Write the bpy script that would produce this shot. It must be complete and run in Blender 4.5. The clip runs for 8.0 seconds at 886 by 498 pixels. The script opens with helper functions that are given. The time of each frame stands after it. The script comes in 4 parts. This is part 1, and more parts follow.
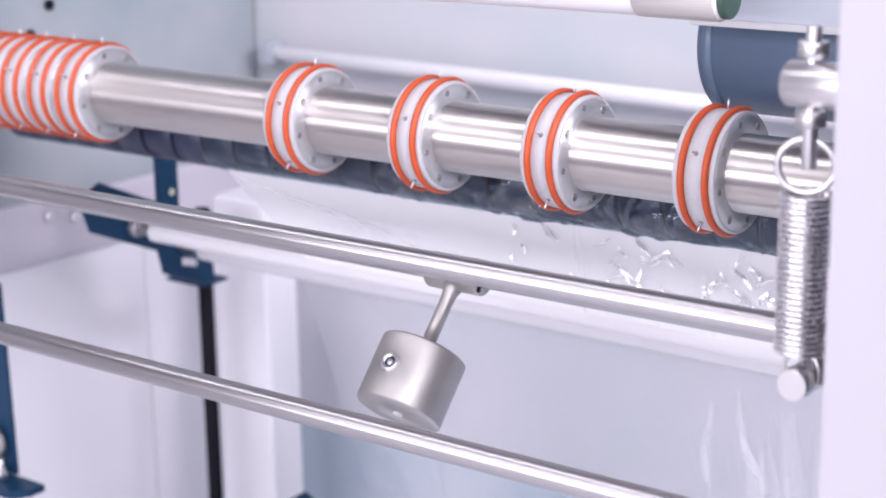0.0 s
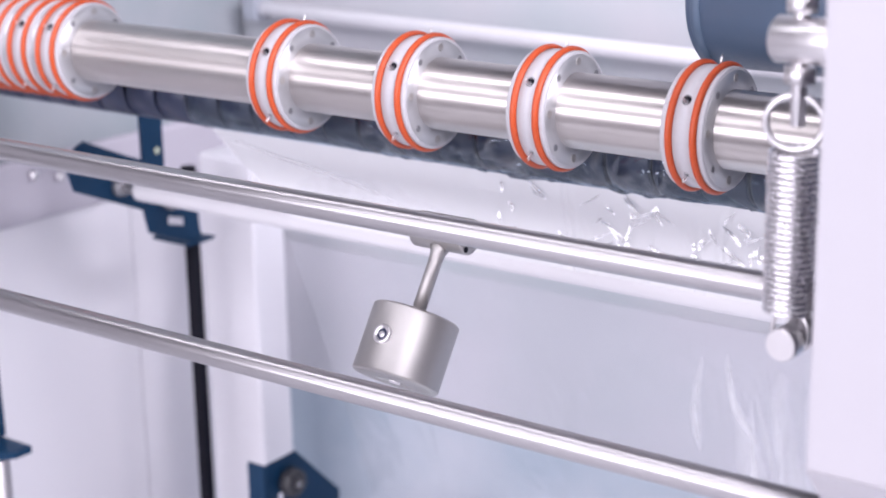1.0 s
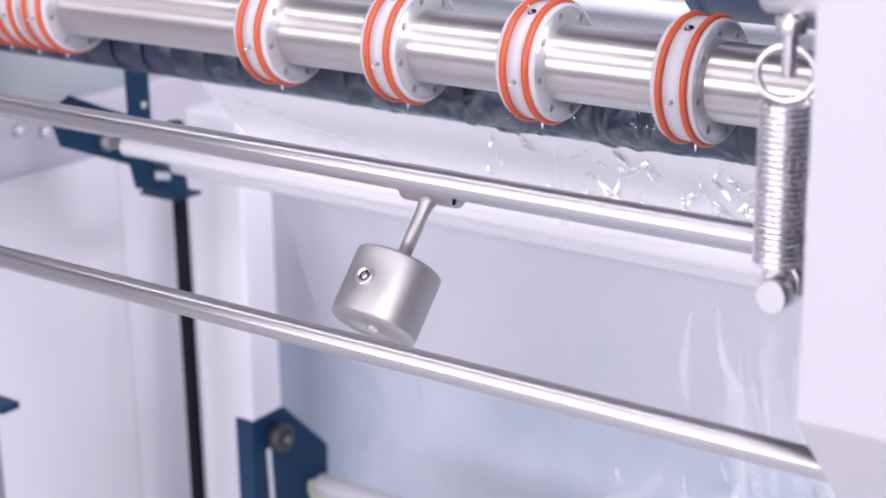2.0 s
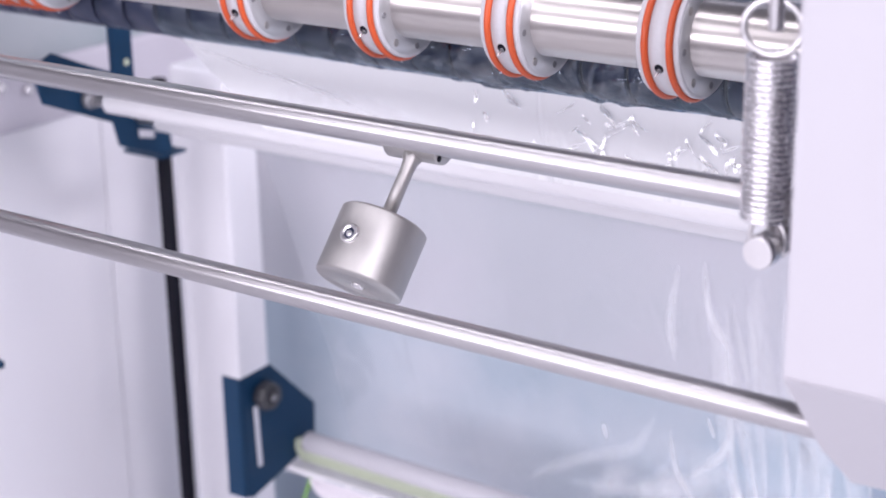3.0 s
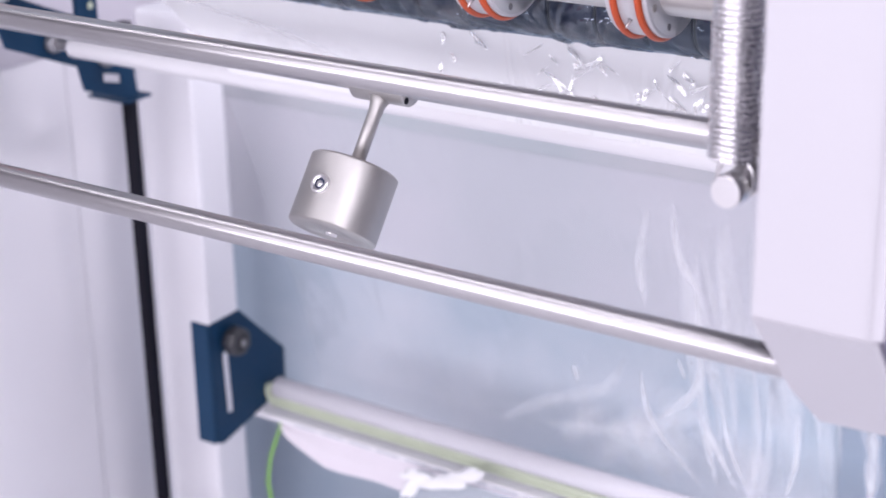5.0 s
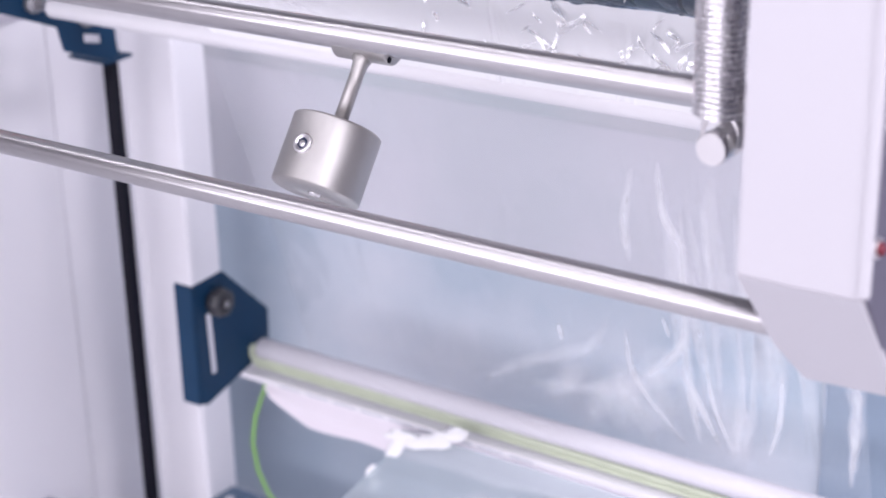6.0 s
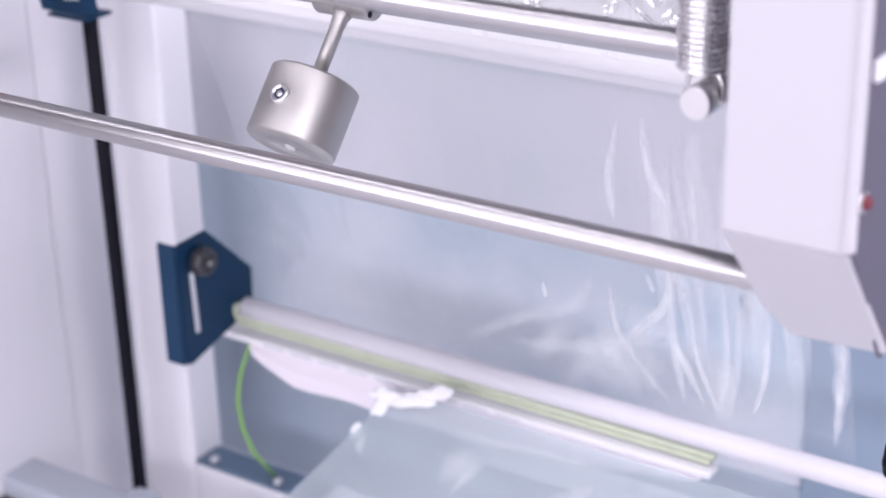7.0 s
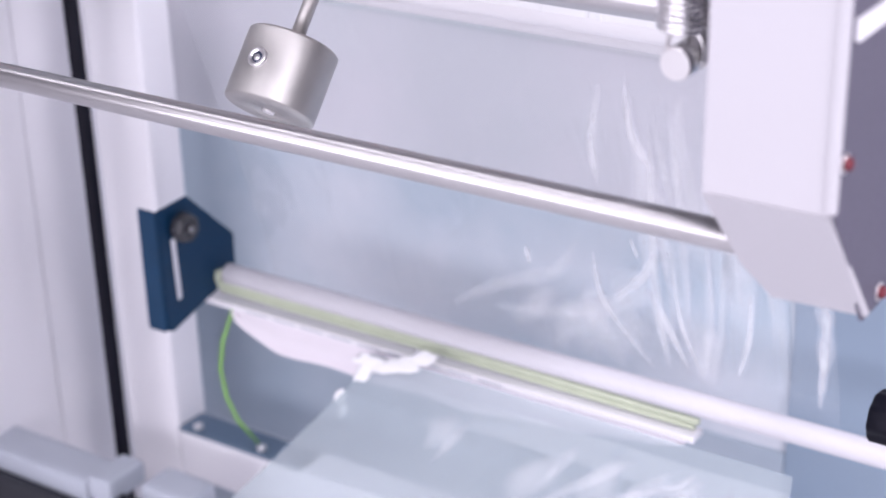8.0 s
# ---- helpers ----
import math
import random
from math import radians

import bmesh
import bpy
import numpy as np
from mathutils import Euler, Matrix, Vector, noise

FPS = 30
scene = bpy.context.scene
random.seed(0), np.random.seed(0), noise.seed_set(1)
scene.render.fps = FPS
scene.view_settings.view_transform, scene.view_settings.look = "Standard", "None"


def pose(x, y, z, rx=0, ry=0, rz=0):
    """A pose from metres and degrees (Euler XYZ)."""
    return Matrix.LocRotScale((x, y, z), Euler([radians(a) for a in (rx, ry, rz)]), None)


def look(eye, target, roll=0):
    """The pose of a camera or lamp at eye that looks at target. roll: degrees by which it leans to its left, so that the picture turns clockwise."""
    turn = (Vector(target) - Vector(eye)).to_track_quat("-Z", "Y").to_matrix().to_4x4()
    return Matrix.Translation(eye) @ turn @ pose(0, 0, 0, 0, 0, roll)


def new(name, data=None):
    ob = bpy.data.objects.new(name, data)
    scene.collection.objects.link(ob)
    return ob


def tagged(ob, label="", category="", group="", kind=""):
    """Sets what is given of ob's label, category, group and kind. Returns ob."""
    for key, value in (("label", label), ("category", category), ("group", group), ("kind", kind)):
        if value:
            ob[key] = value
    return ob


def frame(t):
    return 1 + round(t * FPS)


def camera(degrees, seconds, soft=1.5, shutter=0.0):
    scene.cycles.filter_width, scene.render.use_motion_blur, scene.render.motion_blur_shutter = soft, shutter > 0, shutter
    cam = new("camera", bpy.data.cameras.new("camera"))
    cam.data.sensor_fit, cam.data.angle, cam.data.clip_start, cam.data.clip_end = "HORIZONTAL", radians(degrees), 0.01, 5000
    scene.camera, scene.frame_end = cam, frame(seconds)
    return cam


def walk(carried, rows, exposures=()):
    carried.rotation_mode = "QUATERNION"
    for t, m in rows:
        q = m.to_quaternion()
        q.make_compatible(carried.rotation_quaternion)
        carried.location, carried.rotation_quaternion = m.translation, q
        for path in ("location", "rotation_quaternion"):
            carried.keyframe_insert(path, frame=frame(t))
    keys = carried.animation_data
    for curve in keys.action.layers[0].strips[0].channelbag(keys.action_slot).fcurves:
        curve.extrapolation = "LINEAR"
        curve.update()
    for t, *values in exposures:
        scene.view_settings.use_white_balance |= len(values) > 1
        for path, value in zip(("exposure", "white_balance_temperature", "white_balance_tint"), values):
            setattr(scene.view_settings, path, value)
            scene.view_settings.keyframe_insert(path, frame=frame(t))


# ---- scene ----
# camera on a fluid head in front of the machine: seconds, place from the needle roller's axis, yaw, tilt, roll
RZ = 1.35  # height of the needle roller's axis over the floor
cam = camera(28.95, 8.0, soft=1.7, shutter=0.4)
cam.data.dof.use_dof = True
cam.data.dof.focus_distance = 1.10
cam.data.dof.aperture_fstop = 6.3
ROWS = [
    (0.0, 0.3755, -0.9533, 0.2245, 37.23, -14.43, -0.77),
    (0.5, 0.3736, -0.9421, 0.2241, 37.23, -15.22, -0.93),
    (1.0, 0.3713, -0.9390, 0.2244, 37.04, -15.98, -1.06),
    (1.5, 0.3700, -0.9401, 0.2219, 36.81, -16.62, -0.94),
    (3.0, 0.3658, -0.9316, 0.2179, 36.20, -18.81, -1.10),
    (3.5, 0.3645, -0.9301, 0.2171, 35.92, -19.34, -1.15),
    (4.0, 0.3650, -0.9284, 0.2149, 35.70, -19.70, -1.09),
    (5.5, 0.3636, -0.9243, 0.2125, 34.95, -21.24, -1.26),
    (6.0, 0.3618, -0.9230, 0.2113, 34.65, -21.96, -1.30),
    (6.5, 0.3612, -0.9192, 0.2098, 34.47, -22.71, -1.33),
    (7.0, 0.3592, -0.9149, 0.2068, 34.21, -23.35, -1.46),
    (7.5, 0.3605, -0.9124, 0.2031, 34.01, -23.86, -1.34),
    (8.0, 0.3587, -0.9049, 0.2014, 33.82, -24.48, -1.52),
]
walk(cam, [(t, Matrix.Translation((x, y, z + RZ)) @ Euler((0, 0, radians(yaw))).to_matrix().to_4x4() @ Euler((radians(90 + tilt), 0, 0)).to_matrix().to_4x4() @ Euler((0, 0, radians(roll))).to_matrix().to_4x4())
           for t, x, y, z, yaw, tilt, roll in ROWS])

# ---- light: a bright packaging hall with rows of ceiling panels ----
world = bpy.data.worlds.new("hall_air")
world.use_nodes = True
world.node_tree.nodes["Background"].inputs[0].default_value = (0.80, 0.80, 1.0, 1)
world.node_tree.nodes["Background"].inputs[1].default_value = 0.25
scene.world = world
scene.view_settings.exposure = 0.0
COOL = (0.945, 0.895, 1.0)


def area(name, at, target, sx, sy, watts):
    d = bpy.data.lights.new(name, "AREA")
    d.shape, d.size, d.size_y, d.energy, d.color = "RECTANGLE", sx, sy, watts, COOL
    ob = new(name, d)
    ob.matrix_world = look(at, target)
    return ob


area("ceiling_light_front", (0.2, -2.25, 3.33), (0.0, -1.4, 1.0), 5.6, 2.0, 106)
area("ceiling_light_middle", (-0.3, -0.85, 3.36), (-0.3, -0.8, 1.2), 6.0, 0.35, 40)
area("ceiling_light_side", (2.7, -1.0, 3.33), (-0.8, -0.9, 1.2), 3.4, 0.8, 262)
area("hall_window_light", (-0.4, -5.08, 1.95), (-0.4, 0.0, 1.80), 5.4, 1.1, 160)


# ---- materials ----
def mat(name, colour, rough=0.5, metal=0.0, vary=0.04, scale=30.0, bump=0.0, bump_scale=400.0, stretch=(1, 1, 1), rough_vary=0.08, aniso=0.0, second=None):
    m = bpy.data.materials.new(name)
    m.use_nodes = True
    nt = m.node_tree
    p = nt.nodes["Principled BSDF"]
    p.inputs["Metallic"].default_value = metal
    if aniso:
        tan = nt.nodes.new("ShaderNodeTangent")
        tan.direction_type, tan.axis = "RADIAL", "X"
        p.inputs["Anisotropic"].default_value, p.inputs["Anisotropic Rotation"].default_value = aniso, 0.25
        nt.links.new(tan.outputs[0], p.inputs["Tangent"])
    co = nt.nodes.new("ShaderNodeTexCoord")
    mp = nt.nodes.new("ShaderNodeMapping")
    mp.inputs["Scale"].default_value = stretch
    nt.links.new(co.outputs["Object"], mp.inputs[0])
    big, fine = nt.nodes.new("ShaderNodeTexNoise"), nt.nodes.new("ShaderNodeTexNoise")
    big.inputs["Scale"].default_value, fine.inputs["Scale"].default_value = scale, bump_scale
    big.inputs["Detail"].default_value = 4
    for n in (big, fine):
        nt.links.new(mp.outputs[0], n.inputs["Vector"])
    ramp = nt.nodes.new("ShaderNodeMix")
    ramp.data_type = "RGBA"
    ramp.inputs["A"].default_value = (*[max(0, c * (1 - vary)) for c in colour], 1)
    ramp.inputs["B"].default_value = (*[min(1, c * (1 + vary)) for c in colour], 1)
    if second:
        ramp.inputs["A"].default_value, ramp.inputs["B"].default_value = (*colour, 1), (*second, 1)
        wide = nt.nodes.new("ShaderNodeMapRange")
        wide.inputs["From Min"].default_value, wide.inputs["From Max"].default_value = 0.36, 0.64
        nt.links.new(big.outputs["Fac"], wide.inputs["Value"])
        nt.links.new(wide.outputs["Result"], ramp.inputs["Factor"])
    else:
        nt.links.new(big.outputs["Fac"], ramp.inputs["Factor"])
    nt.links.new(ramp.outputs["Result"], p.inputs["Base Color"])
    rr = nt.nodes.new("ShaderNodeMapRange")
    rr.inputs["To Min"].default_value, rr.inputs["To Max"].default_value = max(0.02, rough - rough_vary), min(1, rough + rough_vary)
    nt.links.new(fine.outputs["Fac"], rr.inputs["Value"])
    nt.links.new(rr.outputs["Result"], p.inputs["Roughness"])
    if bump:
        b = nt.nodes.new("ShaderNodeBump")
        b.inputs["Strength"].default_value, b.inputs["Distance"].default_value = bump, 0.0004
        nt.links.new(fine.outputs["Fac"], b.inputs["Height"])
        nt.links.new(b.outputs[0], p.inputs["Normal"])
    return m


WHITE = mat("white_powder_coat", (0.795, 0.787, 0.828), 0.42, vary=0.015, scale=6, bump=0.12, bump_scale=900)
# Back wall tones hold its shade and blurred reflections in the colour.
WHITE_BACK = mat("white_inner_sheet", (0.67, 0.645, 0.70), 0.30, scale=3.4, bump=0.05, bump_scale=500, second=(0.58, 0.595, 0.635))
UPPER_BACK = mat("dimmed_upper_sheet", (0.60, 0.585, 0.62), 0.30, scale=3.4, bump=0.05, bump_scale=500, second=(0.50, 0.54, 0.57))
# Housing white darkened: strong lamp light on the cover is offset in the colour.
COVER_WHITE = mat("dimmed_cover_white", (0.50, 0.488, 0.525), 0.42, vary=0.015, scale=6, bump=0.12, bump_scale=900)
COLLAR = mat("anodised_aluminium", (0.51, 0.505, 0.535), 0.55, 0.0, vary=0.07, scale=420, bump=0.1, bump_scale=1500)
ORANGE = mat("orange_rubber", (0.54, 0.080, 0.020), 0.42, vary=0.05, scale=80, bump=0.1, bump_scale=1200)
BRUSHED = mat("brushed_steel", (0.66, 0.625, 0.605), 0.40, 1.0, vary=0.10, scale=25, bump=0.0, bump_scale=300, stretch=(0.12, 5, 5), rough_vary=0.03, aniso=0.9)
CHROME = mat("polished_steel_rod", (0.50, 0.487, 0.503), 0.32, 1.0, vary=0.03, scale=40, rough_vary=0.0)
NICKEL = mat("satin_nickel", (0.50, 0.485, 0.478), 0.50, 1.0, vary=0.10, scale=45, bump=0.10, bump_scale=900, rough_vary=0.05)
DARK_STEEL = mat("dark_steel_screw", (0.26, 0.26, 0.28), 0.4, 0.6, vary=0.1, scale=60)
SPRING = mat("zinc_spring_wire", (0.90, 0.88, 0.90), 0.26, 1.0, vary=0.04, scale=90)
BRIGHT = mat("bright_zinc", (0.85, 0.83, 0.84), 0.34, 1.0, vary=0.05, scale=90, rough_vary=0.0)
BLUE = mat("dark_blue_paint", (0.004, 0.033, 0.082), 0.46, vary=0.12, scale=25, bump=0.15, bump_scale=700)
BLUE.node_tree.nodes["Principled BSDF"].inputs["Specular IOR Level"].default_value = 0.25
BLACK = mat("black_oxide", (0.004, 0.004, 0.010), 0.55, vary=0.2, scale=60, bump=0.1, bump_scale=600)
BLACK.node_tree.nodes["Principled BSDF"].inputs["Specular IOR Level"].default_value = 0.15
RUBBER = mat("blue_grey_rubber", (0.028, 0.038, 0.082), 0.38, vary=0.22, scale=22, bump=0.1, bump_scale=500)
RUBBER_DARK = mat("black_rubber", (0.006, 0.007, 0.014), 0.5, vary=0.2, scale=60)
PLASTIC = mat("white_plastic", (0.77, 0.76, 0.79), 0.34, vary=0.02, scale=20)
WIRE = mat("green_yellow_wire", (0.24, 0.50, 0.09), 0.4, vary=0.1, scale=50)
WIRE_PALE = mat("pale_yellow_wire", (0.50, 0.55, 0.42), 0.4, vary=0.1, scale=50)
BAR_WHITE = mat("matt_white_profile", (0.62, 0.61, 0.655), 0.5, vary=0.03, scale=20)
# Upper side sheet: shadows and soft reflections worked into both base colours.
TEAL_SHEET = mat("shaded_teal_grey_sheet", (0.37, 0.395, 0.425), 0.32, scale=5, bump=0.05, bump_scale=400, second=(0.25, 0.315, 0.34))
FOOT_SHADE_BLUE = mat("blue_grey_foot_shade", (0.42, 0.475, 0.54), 0.4, scale=5, bump=0.05, bump_scale=300, second=(0.33, 0.40, 0.475))
RAIL_END = mat("grey_cream_plastic", (0.50, 0.485, 0.47), 0.4, vary=0.04, scale=30)
GREEN = mat("green_plastic", (0.04, 0.085, 0.065), 0.4, vary=0.1)
RED = mat("red_plastic", (0.14, 0.012, 0.025), 0.4, vary=0.1)
SLATE = mat("slate_blue_plate", (0.10, 0.15, 0.22), 0.4, vary=0.1, scale=20)
FABRIC = mat("pale_cloth", (0.74, 0.70, 0.75), 0.7, vary=0.03, scale=40, bump=0.3, bump_scale=500)
FLOOR = mat("hall_floor", (0.60, 0.60, 0.63), 0.35, vary=0.08, scale=2, bump=0.1, bump_scale=60)
PLASTER = mat("hall_wall", (0.78, 0.77, 0.80), 0.7, vary=0.03, scale=1.5, bump=0.1, bump_scale=40)
CEILING = mat("hall_ceiling", (0.16, 0.16, 0.175), 0.8, vary=0.05, scale=2)
MACHINED = mat("machined_aluminium", (0.56, 0.56, 0.575), 0.42, 0.75, vary=0.06, scale=60, aniso=0.75)
# The beam's shade, mixed into a darker lilac copy of the white.
BEAM = mat("shaded_lilac_beam", (0.51, 0.49, 0.55), 0.42, vary=0.03, scale=6, bump=0.12, bump_scale=900)
ENAMEL = mat("glossy_white_enamel", (0.80, 0.79, 0.82), 0.14, vary=0.02, scale=12)
RAIL_GREY = mat("grey_white_rail_paint", (0.40, 0.43, 0.49), 0.45, vary=0.08, scale=14, bump=0.1, bump_scale=500)
STEELBLUE = mat("steel_blue_overlay", (0.25, 0.32, 0.41), 0.4, vary=0.08, scale=5, bump=0.05, bump_scale=300)
KNOB = mat("dark_grey_knob_plastic", (0.035, 0.035, 0.042), 0.35, vary=0.15, scale=60, bump=0.2, bump_scale=300)
# Side plate's shade, put into a dark lilac base colour.
LILAC = mat("shaded_side_plate", (0.105, 0.098, 0.140), 0.5, vary=0.05, scale=8, bump=0.1, bump_scale=600)
# The bluer blotches stand for blurred reflections in the back sheet.
PALEBLUE = mat("reflection_blue_sheet", (0.68, 0.70, 0.755), 0.34, scale=4.6, bump=0.05, bump_scale=300, second=(0.44, 0.53, 0.61))
DRUM_EDGE = mat("pale_blue_drum_edge", (0.115, 0.165, 0.24), 0.34, vary=0.1, scale=20)
DRUM = mat("blue_grey_drum_skin", (0.095, 0.140, 0.215), 0.34, vary=0.10, scale=14, bump=0.06, bump_scale=300)


def film_mat(name, tint, share, rough, bump, scale, stretch, ior=1.4, depth=0.004, front=0.5, sheen=(1, 1, 1), soft=False, body_tint=(0.96, 0.96, 0.97)):
    m = bpy.data.materials.new(name)
    m.use_nodes = True
    nt = m.node_tree
    nt.nodes.remove(nt.nodes["Principled BSDF"])
    out = nt.nodes["Material Output"]
    clear, gloss, milk = nt.nodes.new("ShaderNodeBsdfTransparent"), nt.nodes.new("ShaderNodeBsdfGlossy"), nt.nodes.new("ShaderNodeBsdfTranslucent")
    diff = nt.nodes.new("ShaderNodeBsdfDiffuse")
    clear.inputs[0].default_value = (*tint, 1)
    gloss.inputs["Roughness"].default_value = rough
    gloss.inputs["Color"].default_value = (*sheen, 1)
    milk.inputs[0].default_value = (0.9, 0.92, 0.97, 1)
    diff.inputs[0].default_value = (*body_tint, 1)
    co, mp, n1 = nt.nodes.new("ShaderNodeTexCoord"), nt.nodes.new("ShaderNodeMapping"), nt.nodes.new("ShaderNodeTexNoise")
    mp.inputs["Scale"].default_value = stretch
    n1.inputs["Scale"].default_value, n1.inputs["Detail"].default_value, n1.inputs["Distortion"].default_value = scale, 3, 0.7
    nt.links.new(co.outputs["Object"], mp.inputs[0])
    nt.links.new(mp.outputs[0], n1.inputs["Vector"])
    b = nt.nodes.new("ShaderNodeBump")
    b.inputs["Strength"].default_value, b.inputs["Distance"].default_value = bump, depth
    nt.links.new(n1.outputs["Fac"], b.inputs["Height"])
    nt.links.new(b.outputs[0], gloss.inputs["Normal"])
    haze = nt.nodes.new("ShaderNodeMixShader")
    haze.inputs[0].default_value = share
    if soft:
        # the painted white fades out towards the streak's edges and ends, as a highlight would
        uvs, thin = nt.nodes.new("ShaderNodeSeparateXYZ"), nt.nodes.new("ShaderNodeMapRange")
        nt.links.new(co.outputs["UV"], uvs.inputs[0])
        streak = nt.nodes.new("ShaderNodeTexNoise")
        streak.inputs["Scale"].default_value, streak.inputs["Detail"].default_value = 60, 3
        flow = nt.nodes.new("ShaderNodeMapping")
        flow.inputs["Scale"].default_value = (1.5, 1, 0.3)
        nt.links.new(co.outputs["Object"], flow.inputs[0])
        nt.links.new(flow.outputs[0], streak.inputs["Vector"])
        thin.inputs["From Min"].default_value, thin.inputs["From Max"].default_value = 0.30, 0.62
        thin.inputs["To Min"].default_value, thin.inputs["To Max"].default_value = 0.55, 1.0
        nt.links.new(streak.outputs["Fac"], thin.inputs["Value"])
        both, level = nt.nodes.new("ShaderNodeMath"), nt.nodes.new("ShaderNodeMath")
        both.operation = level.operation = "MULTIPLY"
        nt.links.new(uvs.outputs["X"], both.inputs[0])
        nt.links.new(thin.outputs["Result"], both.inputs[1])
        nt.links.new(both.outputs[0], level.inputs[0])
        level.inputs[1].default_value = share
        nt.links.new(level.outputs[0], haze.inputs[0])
    body = nt.nodes.new("ShaderNodeMixShader")
    body.inputs[0].default_value = front
    nt.links.new(milk.outputs[0], body.inputs[1])
    nt.links.new(diff.outputs[0], body.inputs[2])
    nt.links.new(clear.outputs[0], haze.inputs[1])
    nt.links.new(body.outputs[0], haze.inputs[2])
    top = nt.nodes.new("ShaderNodeMixShader")
    fr = nt.nodes.new("ShaderNodeFresnel")
    fr.inputs["IOR"].default_value = ior
    nt.links.new(b.outputs[0], fr.inputs["Normal"])
    nt.links.new(fr.outputs[0], top.inputs[0])
    nt.links.new(haze.outputs[0], top.inputs[1])
    nt.links.new(gloss.outputs[0], top.inputs[2])
    nt.links.new(top.outputs[0], out.inputs["Surface"])
    return m


FILM = film_mat("clear_film", (0.97, 0.98, 0.99), 0.09, 0.08, 0.5, 22, (1, 1, 0.25), 1.5, 0.004)
# Highlights along the film's folds, put into a milky white body.
FILM_FOLD = film_mat("fold_highlight_film", (0.995, 0.995, 1.0), 0.46, 0.2, 0.0, 60, (1, 1, 0.3), 1.01, 0.004, 0.92, soft=True)
FILM_MILK = film_mat("milky_streak_film", (0.995, 0.995, 1.0), 0.27, 0.2, 0.0, 60, (1, 1, 0.3), 1.01, 0.004, 0.92, soft=True)
# Opaque white that paints the glare on the film tail.
FILM_GLARE = film_mat("film_glare_white", (0.97, 0.98, 0.99), 1.0, 0.25, 0.2, 60, (1, 1, 1), 1.35, 0.003, 0.98)
FILM_TIGHT = film_mat("crinkled_film", (0.98, 0.985, 0.99), 0.92, 0.10, 0.35, 24, (0.7, 1, 1), 1.5, 0.005, 0.85)
# Stands in for glints: near-white body and overdriven reflection.
FILM_GLINT = film_mat("glint_film", (0.97, 0.98, 0.99), 0.9, 0.17, 0.25, 130, (1, 1, 1), 4.0, 0.001, 0.98, soft=True)
FILM_WRAP = film_mat("stretched_film", (0.93, 0.96, 0.99), 0.17, 0.04, 0.65, 42, (0.6, 1, 1), 1.85, 0.006, 0.75, (0.74, 0.87, 1.0), soft=True)
FILM_TAIL = film_mat("folded_film", (0.80, 0.90, 0.93), 0.46, 0.10, 0.25, 12, (1, 1, 1), 1.5, 0.006, 0.7, body_tint=(0.60, 0.655, 0.675))


# ---- mesh helpers ----
def lathe(profile, seg=48, axis="X", at=(0, 0, 0)):
    """A turned body: (radius, place along the axis) pairs, from end to end."""
    bm = bmesh.new()
    rings = []
    for r, s in profile:
        ring = []
        for i in range(seg):
            a = 2 * math.pi * i / seg
            c, d = r * math.cos(a), r * math.sin(a)
            v = {"X": (s, c, d), "Y": (d, s, c), "Z": (c, d, s)}[axis]
            ring.append(bm.verts.new(Vector(v) + Vector(at)))
        rings.append(ring)
    for a, b in zip(rings, rings[1:]):
        for i in range(seg):
            f = bm.faces.new((a[i], a[(i + 1) % seg], b[(i + 1) % seg], b[i]))
            f.smooth = True
    if profile[0][0] > 1e-5:
        bm.faces.new(list(reversed(rings[0])))
    if profile[-1][0] > 1e-5:
        bm.faces.new(rings[-1])
    bmesh.ops.recalc_face_normals(bm, faces=bm.faces)
    return bm


def rod_profile(r, a, b, c=0.001):
    return [(r - c, a), (r, a + c), (r, b - c), (r - c, b)]


def box(lo, hi, bevel=0.002):
    bm = bmesh.new()
    bmesh.ops.create_cube(bm, size=1)
    lo, hi = Vector(lo), Vector(hi)
    for v in bm.verts:
        v.co = Vector(((lo[i] + hi[i]) / 2 + v.co[i] * (hi[i] - lo[i]) for i in range(3)))
    if bevel:
        bmesh.ops.bevel(bm, geom=bm.edges[:], offset=bevel, segments=2, profile=0.6, affect="EDGES")
    return bm


def prism(points, axis, a, b, bevel=0.001, holes=()):
    """A plate: an outline in the plane across the axis, from a to b along it. Holes are outlines too."""
    bm = bmesh.new()

    def at(p, s):
        return {"X": (s, p[0], p[1]), "Y": (p[0], s, p[1]), "Z": (p[0], p[1], s)}[axis]
    loops = [points, *holes]
    edges = []
    for loop in loops:
        vs = [bm.verts.new(at(p, a)) for p in loop]
        edges += [bm.edges.new((vs[i], vs[(i + 1) % len(vs)])) for i in range(len(vs))]
    made = bmesh.ops.triangle_fill(bm, use_beauty=True, edges=edges)
    faces = [f for f in made["geom"] if isinstance(f, bmesh.types.BMFace)]
    step = Vector(at((0, 0), b - a))
    ext = bmesh.ops.extrude_face_region(bm, geom=faces)
    bmesh.ops.translate(bm, verts=[v for v in ext["geom"] if isinstance(v, bmesh.types.BMVert)], vec=step)
    bmesh.ops.recalc_face_normals(bm, faces=bm.faces)
    if bevel:
        sharp = [e for e in bm.edges if len(e.link_faces) == 2 and e.calc_face_angle(0) > 0.6]
        bmesh.ops.bevel(bm, geom=sharp, offset=bevel, segments=2, profile=0.6, affect="EDGES")
    return bm


